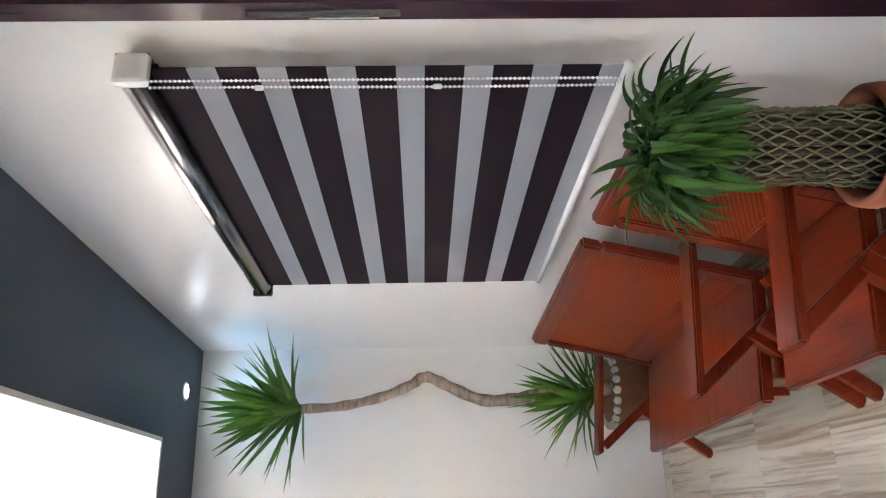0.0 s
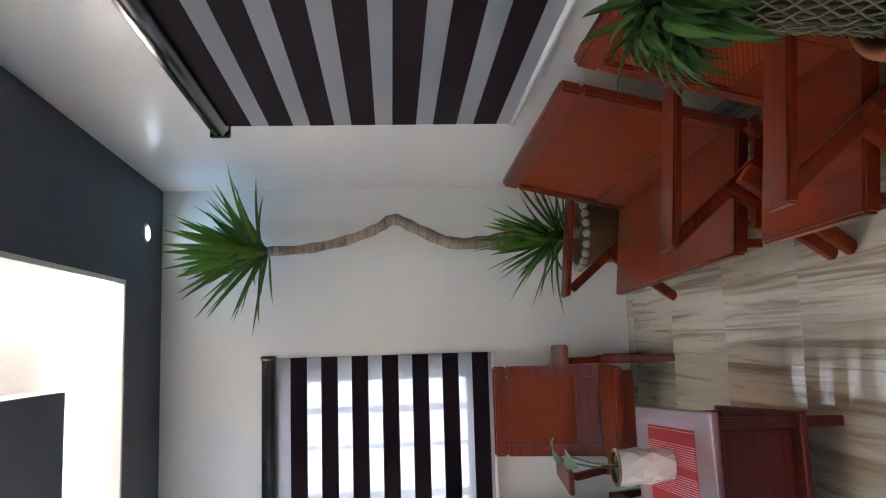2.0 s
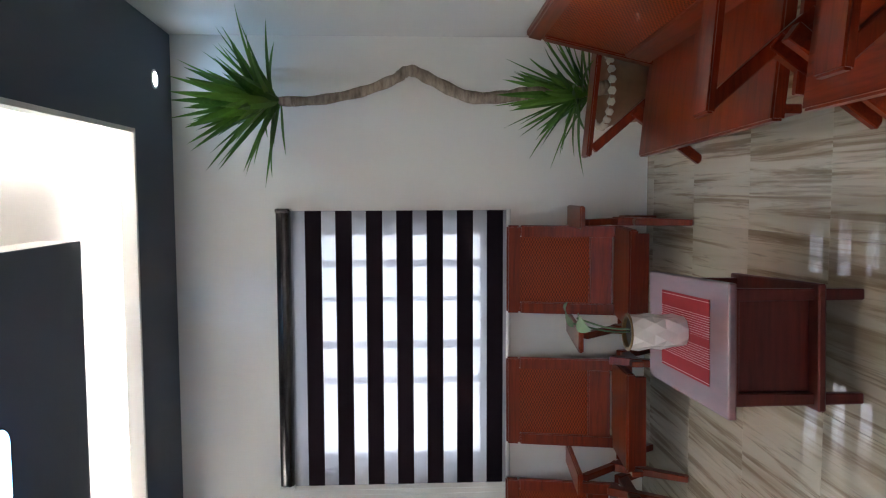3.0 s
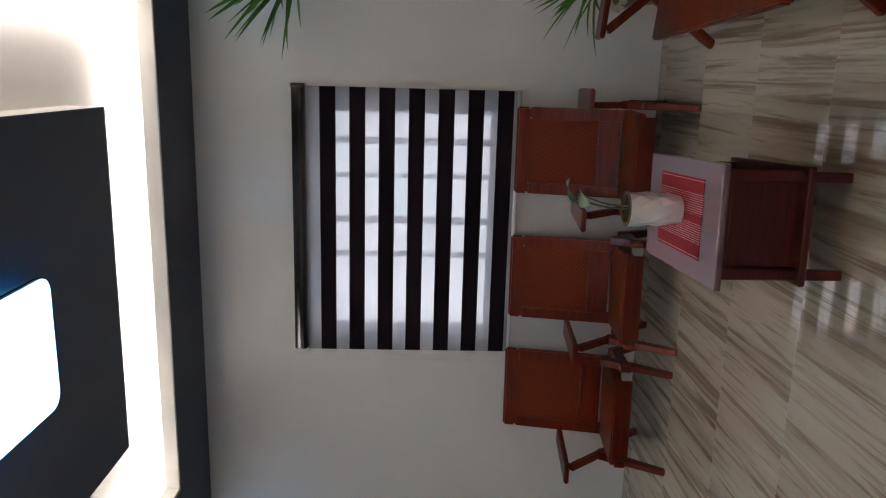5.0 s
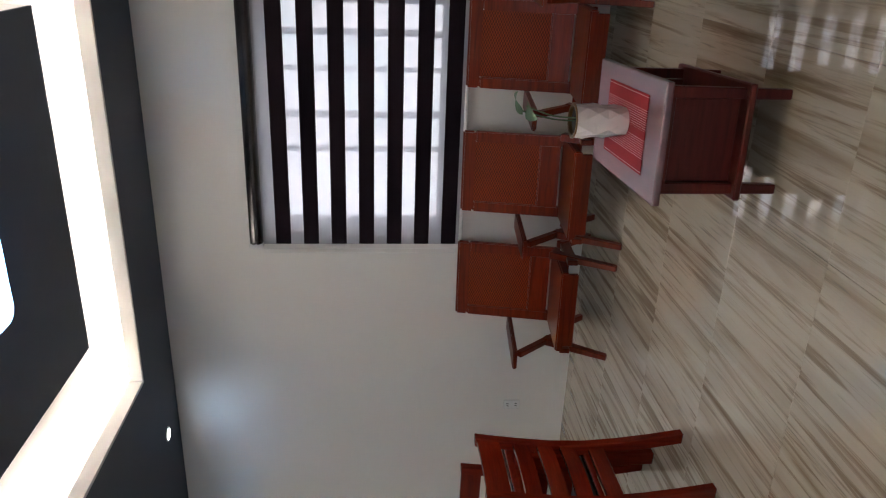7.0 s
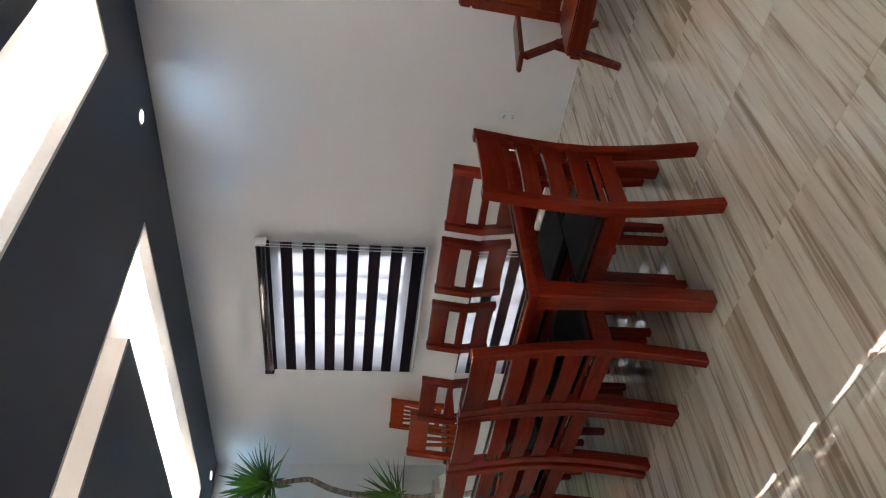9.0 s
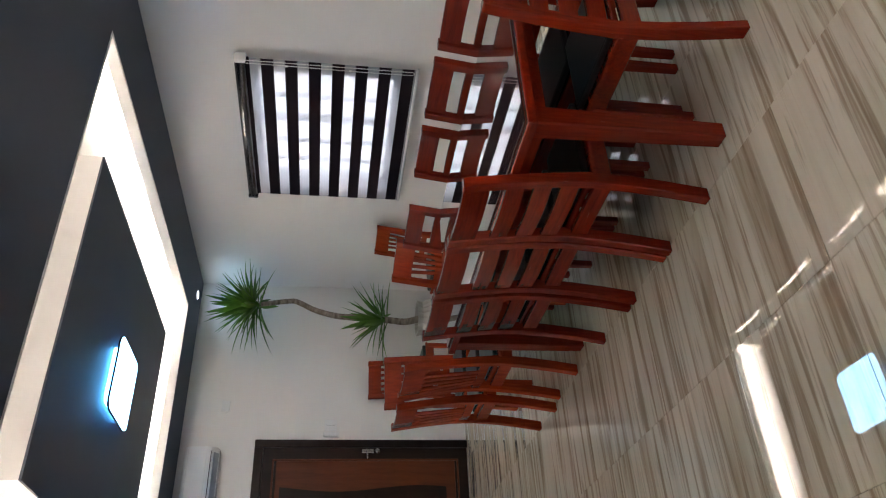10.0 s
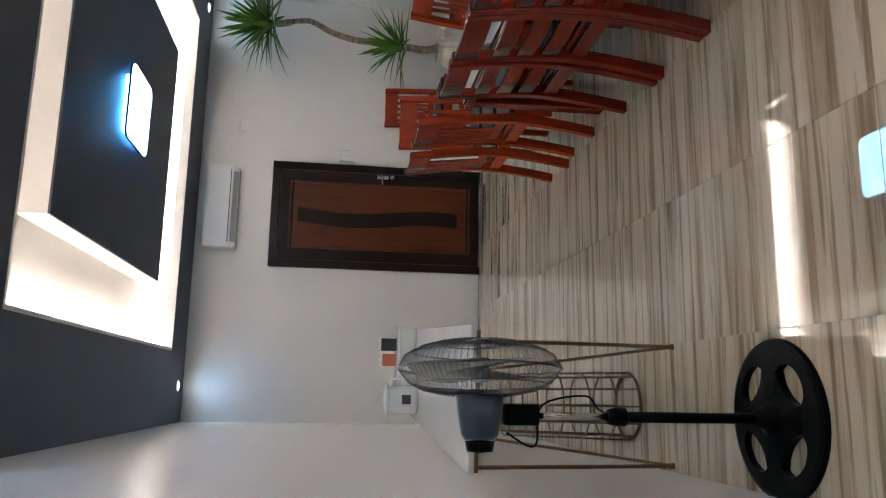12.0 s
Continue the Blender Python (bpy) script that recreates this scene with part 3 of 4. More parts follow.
# ---- the living-room set ----
def sala(m, width, cane_bays, left, right, label, group):
    """A low armchair or settee of the set; front towards -y, left arm at +x, origin on the floor."""
    s = thing("sala_chair" if cane_bays == 1 else "settee", m, label, "armchair" if cane_bays == 1 else "settee", group)
    h = width / 2
    # seat: a slab that falls a little to the back, over a front rail
    bm = bmesh.new()
    vs = box(bm, (-h, -0.29, 0.27), (h, 0.17, 0.315))
    for v in vs:
        v.co.z -= 0.05 * (v.co.y + 0.29) / 0.46
    bmesh.ops.bevel(bm, geom=list(bm.edges), offset=0.008, segments=2, affect="EDGES")
    part("seat", bm, WOOD_SALA_Y if cane_bays > 1 else WOOD_SALA, s)
    part("front_rail", one_box((-h + 0.02, -0.265, 0.205), (h - 0.02, -0.235, 0.27), 0.004), WOOD_SALA, s)
    part("rear_rail", one_box((-h + 0.02, 0.12, 0.16), (h - 0.02, 0.15, 0.22), 0.004), WOOD_SALA, s)
    # back: frame leaning to the wall with cane between
    def lean(x, y, z):
        return (x, 0.15 + (z - 0.25) * 0.235 + y, z)
    def slab(name, x0, x1, z0, z1, y0, y1, mat, bev=0.006, label=""):
        bm = bmesh.new()
        vs = box(bm, (x0, 0, z0), (x1, 1, z1))
        for v in vs:
            v.co = Vector(lean(v.co.x, y0 if v.co.y < 0.5 else y1, v.co.z))
        if bev:
            bmesh.ops.bevel(bm, geom=list(bm.edges), offset=bev, segments=2, affect="EDGES")
        return part(name, bm, mat, s, label)
    slab("top_rail", -h, h, 0.775, 0.85, -0.022, 0.018, WOOD_SALA, 0.010)
    slab("bottom_rail", -h + 0.06, h - 0.06, 0.28, 0.40, -0.018, 0.016, WOOD_SALA)
    slab("stile", -h, -h + 0.065, 0.24, 0.775, -0.020, 0.018, WOOD_SALA)
    slab("stile", h - 0.065, h, 0.24, 0.775, -0.020, 0.018, WOOD_SALA)
    bay = (width - 0.13) / cane_bays
    for i in range(cane_bays):
        x0 = -h + 0.065 + i * bay
        slab("cane_panel", x0, x0 + bay, 0.40, 0.775, -0.006, 0.002, CANE_WEAVE, 0, "woven cane panel")
    # side frames
    for sx, on in ((1, left), (-1, right)):
        x = sx * (h + 0.035)
        if on:
            bm = bmesh.new()
            beam(bm, (x + sx * 0.020, 0.265, 0.495), (x + sx * 0.026, -0.285, 0.550), 0.115, 0.026)
            bmesh.ops.bevel(bm, geom=list(bm.edges), offset=0.006, segments=2, affect="EDGES")
            part("armrest", bm, WOOD_SALA_Y, s)
            part("arm_brace", bar((x, -0.25, 0.525), (x, 0.03, 0.20), 0.034, 0.042), WOOD_SALA_Y, s)
        part("rear_leg", bar((x, 0.10, 0.24), (x, 0.27, 0.0), 0.048, 0.05, taper=0.75), WOOD_SALA, s)
        part("front_leg", bar((x, -0.06, 0.33), (x, -0.305, 0.0), 0.045, 0.062, taper=0.7), WOOD_SALA, s)
        part("side_rail", bar((x, -0.22, 0.235), (x, 0.16, 0.20), 0.03, 0.06), WOOD_SALA, s)
    return s


SET = "carved sala set"
sala(pose(1.03, 3.085, 0, 0, 0, -87.8), 1.30, 3, True, True, "reddish-brown varnished settee with woven cane back beside the wall", SET)
sala(pose(1.068, 2.01, 0, 0, 0, -89), 0.50, 1, True, False, "reddish-brown varnished one-armed chair with woven cane back", SET)
sala(pose(0.113, 4.13, 0, 0, 0, 0), 0.50, 1, True, True, "reddish-brown varnished armchair with woven cane back under the window", SET)
sala(pose(-0.632, 4.13, 0, 0, 0, 3), 0.50, 1, False, True, "reddish-brown varnished one-armed chair with cane back under the window", SET)
sala(pose(-1.348, 4.13, 0, 0, 0, 3), 0.50, 1, False, True, "reddish-brown varnished one-armed chair with cane back by the bare wall", SET)

def smooth_path(pts, n=6):
    pts = [Vector(p) for p in pts]
    out = []
    for i in range(len(pts) - 1):
        a, b, c, d = pts[max(i - 1, 0)], pts[i], pts[i + 1], pts[min(i + 2, len(pts) - 1)]
        for j in range(n):
            t = j / n
            out.append(0.5 * ((2 * b) + (c - a) * t + (2 * a - 5 * b + 4 * c - d) * t * t + (3 * b - a - 3 * c + d) * t ** 3))
    return out + [pts[-1]]


# ---- coffee table with cloth and vase ----
ct = thing("coffee_table", pose(0.054, 2.705, 0, 0, 0, 3), "dark reddish polished wooden coffee table with a lower shelf", "coffee table")
part("tabletop", one_box((-0.206, -0.362, 0.437), (0.206, 0.362, 0.463), 0.006, 2), TABLE_SHEEN, ct, "glossy reddish tabletop")
part("shelf", one_box((-0.198, -0.315, 0.135), (0.198, 0.315, 0.160), 0.005), WOOD_DARK, ct)
for sx in (-1, 1):
    for sy in (-1, 1):
        part("leg", bar((sx * 0.163, sy * 0.265, 0.437), (sx * 0.163, sy * 0.275, 0.0), 0.042, 0.042, taper=0.8), WOOD_DARK, ct)
    if sx < 0:
        part("side_panel", one_box((-0.178, -0.265, 0.160), (-0.162, 0.265, 0.385), 0.002), WOOD_DARK, ct)
    part("apron", one_box((sx * 0.17 - 0.01, -0.27, 0.385), (sx * 0.17 + 0.01, 0.27, 0.435), 0.002), WOOD_DARK, ct)
for sy in (-1, 1):
    part("end_panel", one_box((-0.143, sy * 0.250 - 0.007, 0.160), (0.143, sy * 0.250 + 0.007, 0.400), 0.002), WOOD_DARK, ct)
    part("apron", one_box((-0.16, sy * 0.275 - 0.01, 0.395), (0.16, sy * 0.275 + 0.01, 0.435), 0.002), WOOD_DARK, ct)
cl = thing("table_cloth", pose(0.060, 2.700, 0.463, 0, 0, 3), "red woven table cloth with fine white stripes, lying flat", "table cloth")
for a, b, mt in ((-0.138, -0.131, CLOTH_RED), (-0.131, -0.129, CLOTH_LINE), (-0.129, -0.088, CLOTH_RED), (-0.088, -0.016, CLOTH_STRIPE), (-0.016, 0.012, CLOTH_RED), (0.012, 0.088, CLOTH_STRIPE), (0.088, 0.128, CLOTH_RED), (0.128, 0.130, CLOTH_LINE), (0.130, 0.138, CLOTH_RED)):
    part("band", one_box((a, -0.218, 0.0005), (b, 0.218, 0.003)), mt, cl)

vs = thing("flower_vase", pose(0.070, 2.700, 0.466), "white faceted ceramic vase with a two-leaved cutting", "vase")
bm = bmesh.new()
n, levels = 10, 5
rings = []
for j in range(levels + 1):
    s = j / levels
    r = 0.054 + 0.010 * s
    rings.append([bm.verts.new(((r + (0.0055 if (i + j) % 2 and 0 < j < levels else -0.003)) * math.cos(2 * math.pi * (i + 0.5 * (j % 2)) / n), (r + (0.0055 if (i + j) % 2 and 0 < j < levels else -0.003)) * math.sin(2 * math.pi * (i + 0.5 * (j % 2)) / n), 0.195 * s)) for i in range(n)])
for j in range(levels):
    a, b = rings[j], rings[j + 1]
    for i in range(n):
        if j % 2 == 0:
            bm.faces.new((a[i], a[(i + 1) % n], b[i]))
            bm.faces.new((a[(i + 1) % n], b[(i + 1) % n], b[i]))
        else:
            bm.faces.new((a[i], b[(i + 1) % n], b[i]))
            bm.faces.new((a[i], a[(i + 1) % n], b[(i + 1) % n]))
bm.faces.new(rings[0][::-1])
part("vessel", bm, VASE_WHITE, vs)
part("rim", lathe(((0.053, 0.180), (0.053, 0.198), (0.060, 0.200), (0.0655, 0.197), (0.065, 0.194)), 28), GOLD_RIM, vs, "thin gold rim")
part("soil", lathe(((0.0, 0.188), (0.052, 0.186)), 20), SOIL, vs)
bm = bmesh.new()
tube(bm, smooth_path([(0.0, 0, 0.18), (0.004, 0.0, 0.27), (0.03, 0.01, 0.385)], 4), 0.0032, 6)
tube(bm, smooth_path([(0.010, 0, 0.18), (0.016, 0.0, 0.27), (0.052, -0.01, 0.375)], 4), 0.0032, 6)
part("stem", bm, LEAF_PALE, vs, "", True)
bm = bmesh.new()
blade(bm, (0.03, 0.01, 0.385), (0.45, -0.4, 0.8), 0.13, 0.060, 1.3, 0.15, 7)
blade(bm, (0.052, -0.01, 0.375), (-0.3, -0.9, 0.35), 0.10, 0.070, 1.2, 0.15, 7)
part("leaf", bm, LEAF_PALE, vs, "pale green veined leaves", True)


# ---- plants ----
def crown(centre, count, length, width, seed, low=-0.7, up=1.0, droop=0.5):
    rng = random.Random(seed)
    bm = bmesh.new()
    for i in range(count):
        el = low + (1.45 - low) * ((i + 0.5) / count) * up
        az = i * 2.39996 + rng.uniform(-0.3, 0.3)
        d = Vector((math.cos(az) * math.cos(el), math.sin(az) * math.cos(el), math.sin(el)))
        blade(bm, Vector(centre) + d * 0.02 + Vector((0, 0, rng.uniform(-0.05, 0.04))), d, length * rng.uniform(0.75, 1.08), width * rng.uniform(0.8, 1.15), droop * rng.uniform(0.2, 1.3), 0.22, 6)
    return bm


y1 = thing("yucca_plant", pose(1.09, 4.17, 0), "tall yucca with a bent bare trunk and two leaf tufts", "potted plant", "corner yuccas")
pot = part("pot", lathe(((0.0, 0.0), (0.12, 0.0), (0.15, 0.06), (0.185, 0.32), (0.20, 0.35), (0.20, 0.38), (0.175, 0.38), (0.165, 0.33), (0.0, 0.33)), 32), BROWN_POT, y1, "brown glazed pot", True)
bm = bmesh.new()
for i in range(22):
    t = 2 * math.pi * i / 22
    bmesh.ops.create_icosphere(bm, subdivisions=1, radius=0.024, matrix=Matrix.Translation((0.195 * math.cos(t), 0.195 * math.sin(t), 0.375)))
part("scalloped_rim", bm, STONE_POT, pot, "pale scalloped rim", True)
tr = smooth_path([(0.02, 0.0, 0.32), (-0.03, -0.03, 0.60), (-0.023, -0.05, 0.765), (-0.044, -0.05, 0.913), (-0.044, -0.05, 1.091), (0.033, -0.05, 1.267), (0.086, -0.05, 1.375), (0.078, -0.05, 1.43), (0.047, -0.05, 1.472), (-0.02, -0.05, 1.647), (-0.064, -0.05, 1.88), (-0.070, -0.05, 2.10)], 5)
rr = [0.036 - 0.012 * i / len(tr) + 0.003 * math.sin(i * 1.7) for i in range(len(tr))]
part("trunk", tube(bmesh.new(), tr, rr, 12), BARK, y1, "bare grey-brown bent trunk", True)
part("crown", crown((-0.070, -0.05, 2.11), 86, 0.45, 0.058, 3, 0.12, 1.0, 0.22), LEAF, y1, "spiky green leaf tuft")
part("crown", crown((-0.03, -0.04, 0.49), 60, 0.42, 0.042, 4, 0.10, 1.0, 0.35), LEAF, y1, "spiky green leaf tuft")

y2 = thing("yucca_plant", pose(-6.50, 3.94, 0), "tall yucca with a curving trunk in a pale ribbed pot", "potted plant", "corner yuccas")
bm = bmesh.new()
n = 40
rings = []
for r, z in ((0.13, 0.0), (0.18, 0.12), (0.215, 0.28), (0.20, 0.40), (0.16, 0.47), (0.175, 0.52), (0.15, 0.52), (0.14, 0.46)):
    rings.append([bm.verts.new(((r + (0.007 if i % 2 else -0.004)) * math.cos(2 * math.pi * i / n), (r + (0.007 if i % 2 else -0.004)) * math.sin(2 * math.pi * i / n), z)) for i in range(n)])
for a, b in zip(rings, rings[1:]):
    for i in range(n):
        bm.faces.new((a[i], a[(i + 1) % n], b[(i + 1) % n], b[i]))
bm.faces.new(rings[0][::-1])
part("pot", bm, STONE_POT, y2, "pale ribbed ceramic pot")
part("soil", lathe(((0.0, 0.47), (0.142, 0.46)), 20), SOIL, y2)
tr = smooth_path([(0.0, 0.02, 0.44), (0.0, -0.04, 0.62), (0.0, -0.03, 0.795), (0.0, -0.005, 1.08), (0.0, 0.0, 1.306), (0.0, 0.058, 1.532), (0.0, 0.15, 1.72), (0.0, 0.155, 1.82), (0.0, 0.119, 2.036), (0.0, 0.10, 2.14)], 5)
rr = [0.036 - 0.014 * i / len(tr) for i in range(len(tr))]
part("trunk", tube(bmesh.new(), tr, rr, 12), BARK, y2, "curving grey-brown trunk", True)
part("crown", crown((0.0, 0.10, 2.13), 84, 0.48, 0.060, 5, -0.15, 1.0, 0.45), LEAF, y2, "spiky green leaf tuft")
part("crown", crown((0.0, -0.03, 0.86), 50, 0.44, 0.054, 6, -0.05, 1.0, 0.4), LEAF, y2, "spiky green leaf tuft")

# woven bamboo tower in a terracotta planter
lb = thing("lucky_bamboo", pose(1.092, 1.268, 0), "braided bamboo tower with leafy green top in a terracotta planter", "potted plant")
pl = part("planter", lathe(((0.0, 0.0), (0.095, 0.0), (0.10, 0.02), (0.106, 0.495), (0.118, 0.51), (0.122, 0.535), (0.119, 0.562), (0.109, 0.572), (0.099, 0.562), (0.097, 0.505), (0.0, 0.50)), 40), TERRACOTTA, lb, "orange terracotta planter", True)
part("soil", lathe(((0.0, 0.525), (0.098, 0.51)), 24), SOIL, pl)
rng = random.Random(11)
for s in (-1, 1):
    for i in range(20):
        a0 = 2 * math.pi * i / 20
        pts = []
        for j in range(15):
            u = j / 14
            r = 0.080 - 0.009 * math.sin(u * math.pi) + 0.0035 * (1 if (j + (s > 0)) % 2 else -1)
            pts.append((r * math.cos(a0 + s * u * 2.8), r * math.sin(a0 + s * u * 2.8), 0.51 + u * 0.40))
        part("cane", tube(bmesh.new(), pts, 0.0023, 6), CANE, lb, "", True)
bm = bmesh.new()
for i in range(400):
    az = i * 2.39996
    r0 = 0.09 * math.sqrt(rng.random())
    el = rng.uniform(-0.25, 1.4)
    d = Vector((math.cos(az) * math.cos(el), math.sin(az) * math.cos(el), math.sin(el)))
    blade(bm, (r0 * math.cos(az), r0 * math.sin(az), rng.uniform(0.89, 0.99)), d, rng.uniform(0.065, 0.145), rng.uniform(0.014, 0.028), rng.uniform(1.0, 5.2), 0.28, 8)
part("foliage", bm, LEAF_DEEP, lb, "dense arching green leaves")
bm = bmesh.new()
for i in range(45):
    az = rng.uniform(0, 6.28)
    r = rng.uniform(0.02, 0.075)
    tube(bm, [(r * math.cos(az), r * math.sin(az), 0.47), (r * 0.9 * math.cos(az), r * 0.9 * math.sin(az), 0.88)], 0.004, 5)
tagged(part("inner_stem", bm, STEM_DARK, lb, "dark inner stem cluster", True), kind="stuff")


# ---- dining ----
def dining_chair(m, mat, matx, height, label, group, fan, pad=True):
    """Back towards +y, origin on the floor between the legs; fan: upright slats in place of rungs."""
    c = thing("dining_chair", m, label, "dining chair", group)
    w, top = 0.20, height
    def post_y(z):
        return 0.205 + 0.05 * abs(z - 0.45) ** 1.5 / 0.45 ** 1.5
    for sx in (-1, 1):
        bm = bmesh.new()
        zs = [0, 0.15, 0.30, 0.45, 0.60, 0.75, top * 0.93, top]
        rows = []
        for z in zs:
            t = 0.027 if z < 0.5 else 0.023
            y = post_y(z)
            rows.append([bm.verts.new((sx * (w - 0.020) + a * 0.021, y + b * t, z)) for a, b in ((-1, -1), (1, -1), (1, 1), (-1, 1))])
        for a, b in zip(rows, rows[1:]):
            for j in range(4):
                bm.faces.new((a[j], a[(j + 1) % 4], b[(j + 1) % 4], b[j]))
        bm.faces.new(rows[0][::-1])
        bm.faces.new(rows[-1])
        bmesh.ops.bevel(bm, geom=[e for e in bm.edges], offset=0.004, segments=1, affect="EDGES")
        part("back_post", bm, mat, c)
        part("front_leg", bar((sx * (w - 0.02), -0.19, 0.43), (sx * (w - 0.02), -0.19, 0.0), 0.042, 0.042, taper=0.8), mat, c)
        part("side_rail", one_box((sx * (w - 0.018) - 0.011, -0.17, 0.37), (sx * (w - 0.018) + 0.011, 0.19, 0.43), 0.003), matx, c)
    part("front_rail", one_box((-w + 0.04, -0.20, 0.37), (w - 0.04, -0.18, 0.43), 0.003), matx, c)
    part("rear_rail", one_box((-w + 0.036, 0.19, 0.36), (w - 0.036, 0.215, 0.43), 0.003), matx, c)
    part("seat", one_box((-w - 0.005, -0.215, 0.43), (w + 0.005, 0.19, 0.452), 0.008, 2), matx, c)
    if pad:
        part("seat_pad", one_box((-w + 0.02, -0.195, 0.452), (w - 0.02, 0.165, 0.480), 0.012, 2), BLACK_SEAT, c, "black padded seat")

    def rung(z0, z1, bow=0.022, name="back_slat"):
        bm = bmesh.new()
        rows = []
        for i in range(9):
            x = -w + 0.036 + (2 * w - 0.072) * i / 8
            b = bow * (1 - (x / w) ** 2)
            rows.append([bm.verts.new((x, post_y(z) + b + t, z)) for z, t in ((z0, -0.009), (z0, 0.009), (z1, 0.009), (z1, -0.009))])
        for a, b in zip(rows, rows[1:]):
            for j in range(4):
                bm.faces.new((a[j], a[(j + 1) % 4], b[(j + 1) % 4], b[j]))
        bm.faces.new(rows[0][::-1])
        bm.faces.new(rows[-1])
        part(name, bm, matx, c)
    if fan:
        rung(top - 0.13, top - 0.005, name="top_rail")
        rung(0.50, 0.55)
        for i in range(5):
            x = (i - 2) * 0.05
            part("upright_slat", bar((x * 0.75, post_y(0.55) + 0.018, 0.53), (x * 1.25, post_y(top) + 0.012, top - 0.12), 0.028, 0.012, bevel=0.002), mat, c)
    else:
        rung(top - 0.105, top - 0.005, name="top_rail")
        for z in (0.495, 0.600, 0.708):
            rung(z, z + 0.070)
    return c


DARK_L = "dark red varnished ladder-back dining chair tucked under the table"
first = dining_chair(pose(-2.065, 2.275, 0, 0, 0, 180), WOOD_DINE, WOOD_DINE_X, 0.945, DARK_L, "dining chairs", False)
for x, y, r in ((-2.487, 2.275, 181), (-2.91, 2.275, 179), (-2.01, 2.84, 0), (-2.50, 2.86, 0), (-2.99, 2.86, 1), (-3.63, 2.80, 3)):
    copy_thing(first, pose(x, y, 0, 0, 0, r))
dining_chair(pose(-1.632, 2.55, 0, 0, 0, -90), WOOD_DINE, WOOD_DINE_X, 0.945, "dark red varnished ladder-back dining chair at the table head", "dining chairs", False)
OR_L = "bright orange-red varnished chair with upright back slats"
first = dining_chair(pose(-3.745, 2.315, 0, 0, 0, 180), WOOD_ORANGE, WOOD_ORANGE, 0.985, OR_L, "orange chairs", True)
for x, y, r in ((-4.20, 2.28, 178), (-4.005, 2.80, 10), (-5.80, 4.16, 5), (-6.63, 3.43, 90), (-4.66, 2.55, 90)):
    copy_thing(first, pose(x, y, 0, 0, 0, r))

dt = thing("dining_table", pose(-2.555, 2.576, 0), "long dark red dining table with a glossy mirror-like top", "dining table")
part("tabletop", one_box((-0.925, -0.475, 0.715), (0.925, 0.475, 0.752), 0.006, 2), WOOD_DINE_X, dt)
part("glass_top", one_box((-0.90, -0.45, 0.7525), (0.90, 0.45, 0.760), 0.002), TABLE_GLASS, dt, "dark glossy glass sheet")
for sy in (-1, 1):
    part("apron", one_box((-0.83, sy * 0.40 - 0.012, 0.655), (0.83, sy * 0.40 + 0.012, 0.715), 0.003), WOOD_DINE_X, dt)
for sx in (-1, 1):
    part("apron", one_box((sx * 0.85 - 0.012, -0.38, 0.655), (sx * 0.85 + 0.012, 0.38, 0.715), 0.003), WOOD_DINE_X, dt)
    for sy in (-1, 1):
        part("leg", bar((sx * 0.865, sy * 0.415, 0.715), (sx * 0.865, sy * 0.42, 0.0), 0.085, 0.085, taper=0.8, bevel=0.006), WOOD_DINE, dt)

# ---- stand fan ----
fan = thing("stand_fan", pose(-1.945, 0.552, 0), "grey-blue stand fan with wire cage and round black base", "stand fan")
R = 0.250
def base_disc(radius, holes, n=120):
    """A low domed disc with drop-shaped openings round the middle."""
    bm = bmesh.new()
    cols = []
    for i in range(n):
        a = 2 * math.pi * i / n
        u = ((a * holes / (2 * math.pi)) % 1.0) * 2 - 1
        half = 0.047 * math.sqrt(max(0.0, 1 - (u / 0.62) ** 2))
        mid = radius * 0.62
        out = []
        for r, z in ((0.03, 0.050), (0.055, 0.034), (mid - half, 0.027), (mid + half * 0.9, 0.024), (radius - 0.02, 0.020), (radius - 0.005, 0.015), (radius, 0.006)):
            out.append((bm.verts.new((r * math.cos(a), r * math.sin(a), z)), bm.verts.new((r * math.cos(a), r * math.sin(a), 0.0))))
        cols.append((out, half))
    for (p, hp), (q, hq) in zip(cols, cols[1:] + cols[:1]):
        hole = hp > 0 or hq > 0
        for k in range(6):
            if k == 2 and hole:
                continue
            for s in (0, 1):
                f = (p[k][s], p[k + 1][s], q[k + 1][s], q[k][s])
                if k == 2:
                    continue
                bm.faces.new(f if s == 0 else f[::-1])
        if not hole:
            bm.faces.new((p[2][0], p[3][0], q[3][0], q[2][0])) if p[2][0].co != p[3][0].co else None
        else:
            bm.faces.new((p[2][0], q[2][0], q[2][1], p[2][1]))
            bm.faces.new((p[3][0], p[3][1], q[3][1], q[3][0]))
        bm.faces.new((p[6][0], p[6][1], q[6][1], q[6][0]))
    bm.faces.new([c[0][0][0] for c in cols])
    return bm


base = part("base_disc", base_disc(R, 4), BLACK, fan, "flat black disc with drop-shaped openings")
part("base_boss", lathe(((0.0, 0.085), (0.022, 0.085), (0.030, 0.055), (0.050, 0.040)), 24), BLACK, fan, "", True)
part("pole", tube(bmesh.new(), [(0, 0, 0.05), (0, 0, 0.52)], 0.0165, 14), BLACK, fan, "", True)
part("collar", lathe(((0.017, 0.50), (0.028, 0.505), (0.028, 0.535), (0.021, 0.56), (0.013, 0.56)), 20), BLACK, fan, "", True)
part("inner_pole", tube(bmesh.new(), [(0, 0, 0.54), (0, 0, 0.80)], 0.0115, 12), CHROME, fan, "chrome sliding pole", True)
part("control_box", one_box((-0.028, -0.028, 0.775), (0.028, 0.035, 0.885), 0.010, 2), BLACK, fan)
hm = pose(0, 0.0, 0.952, 0, 0, 4)
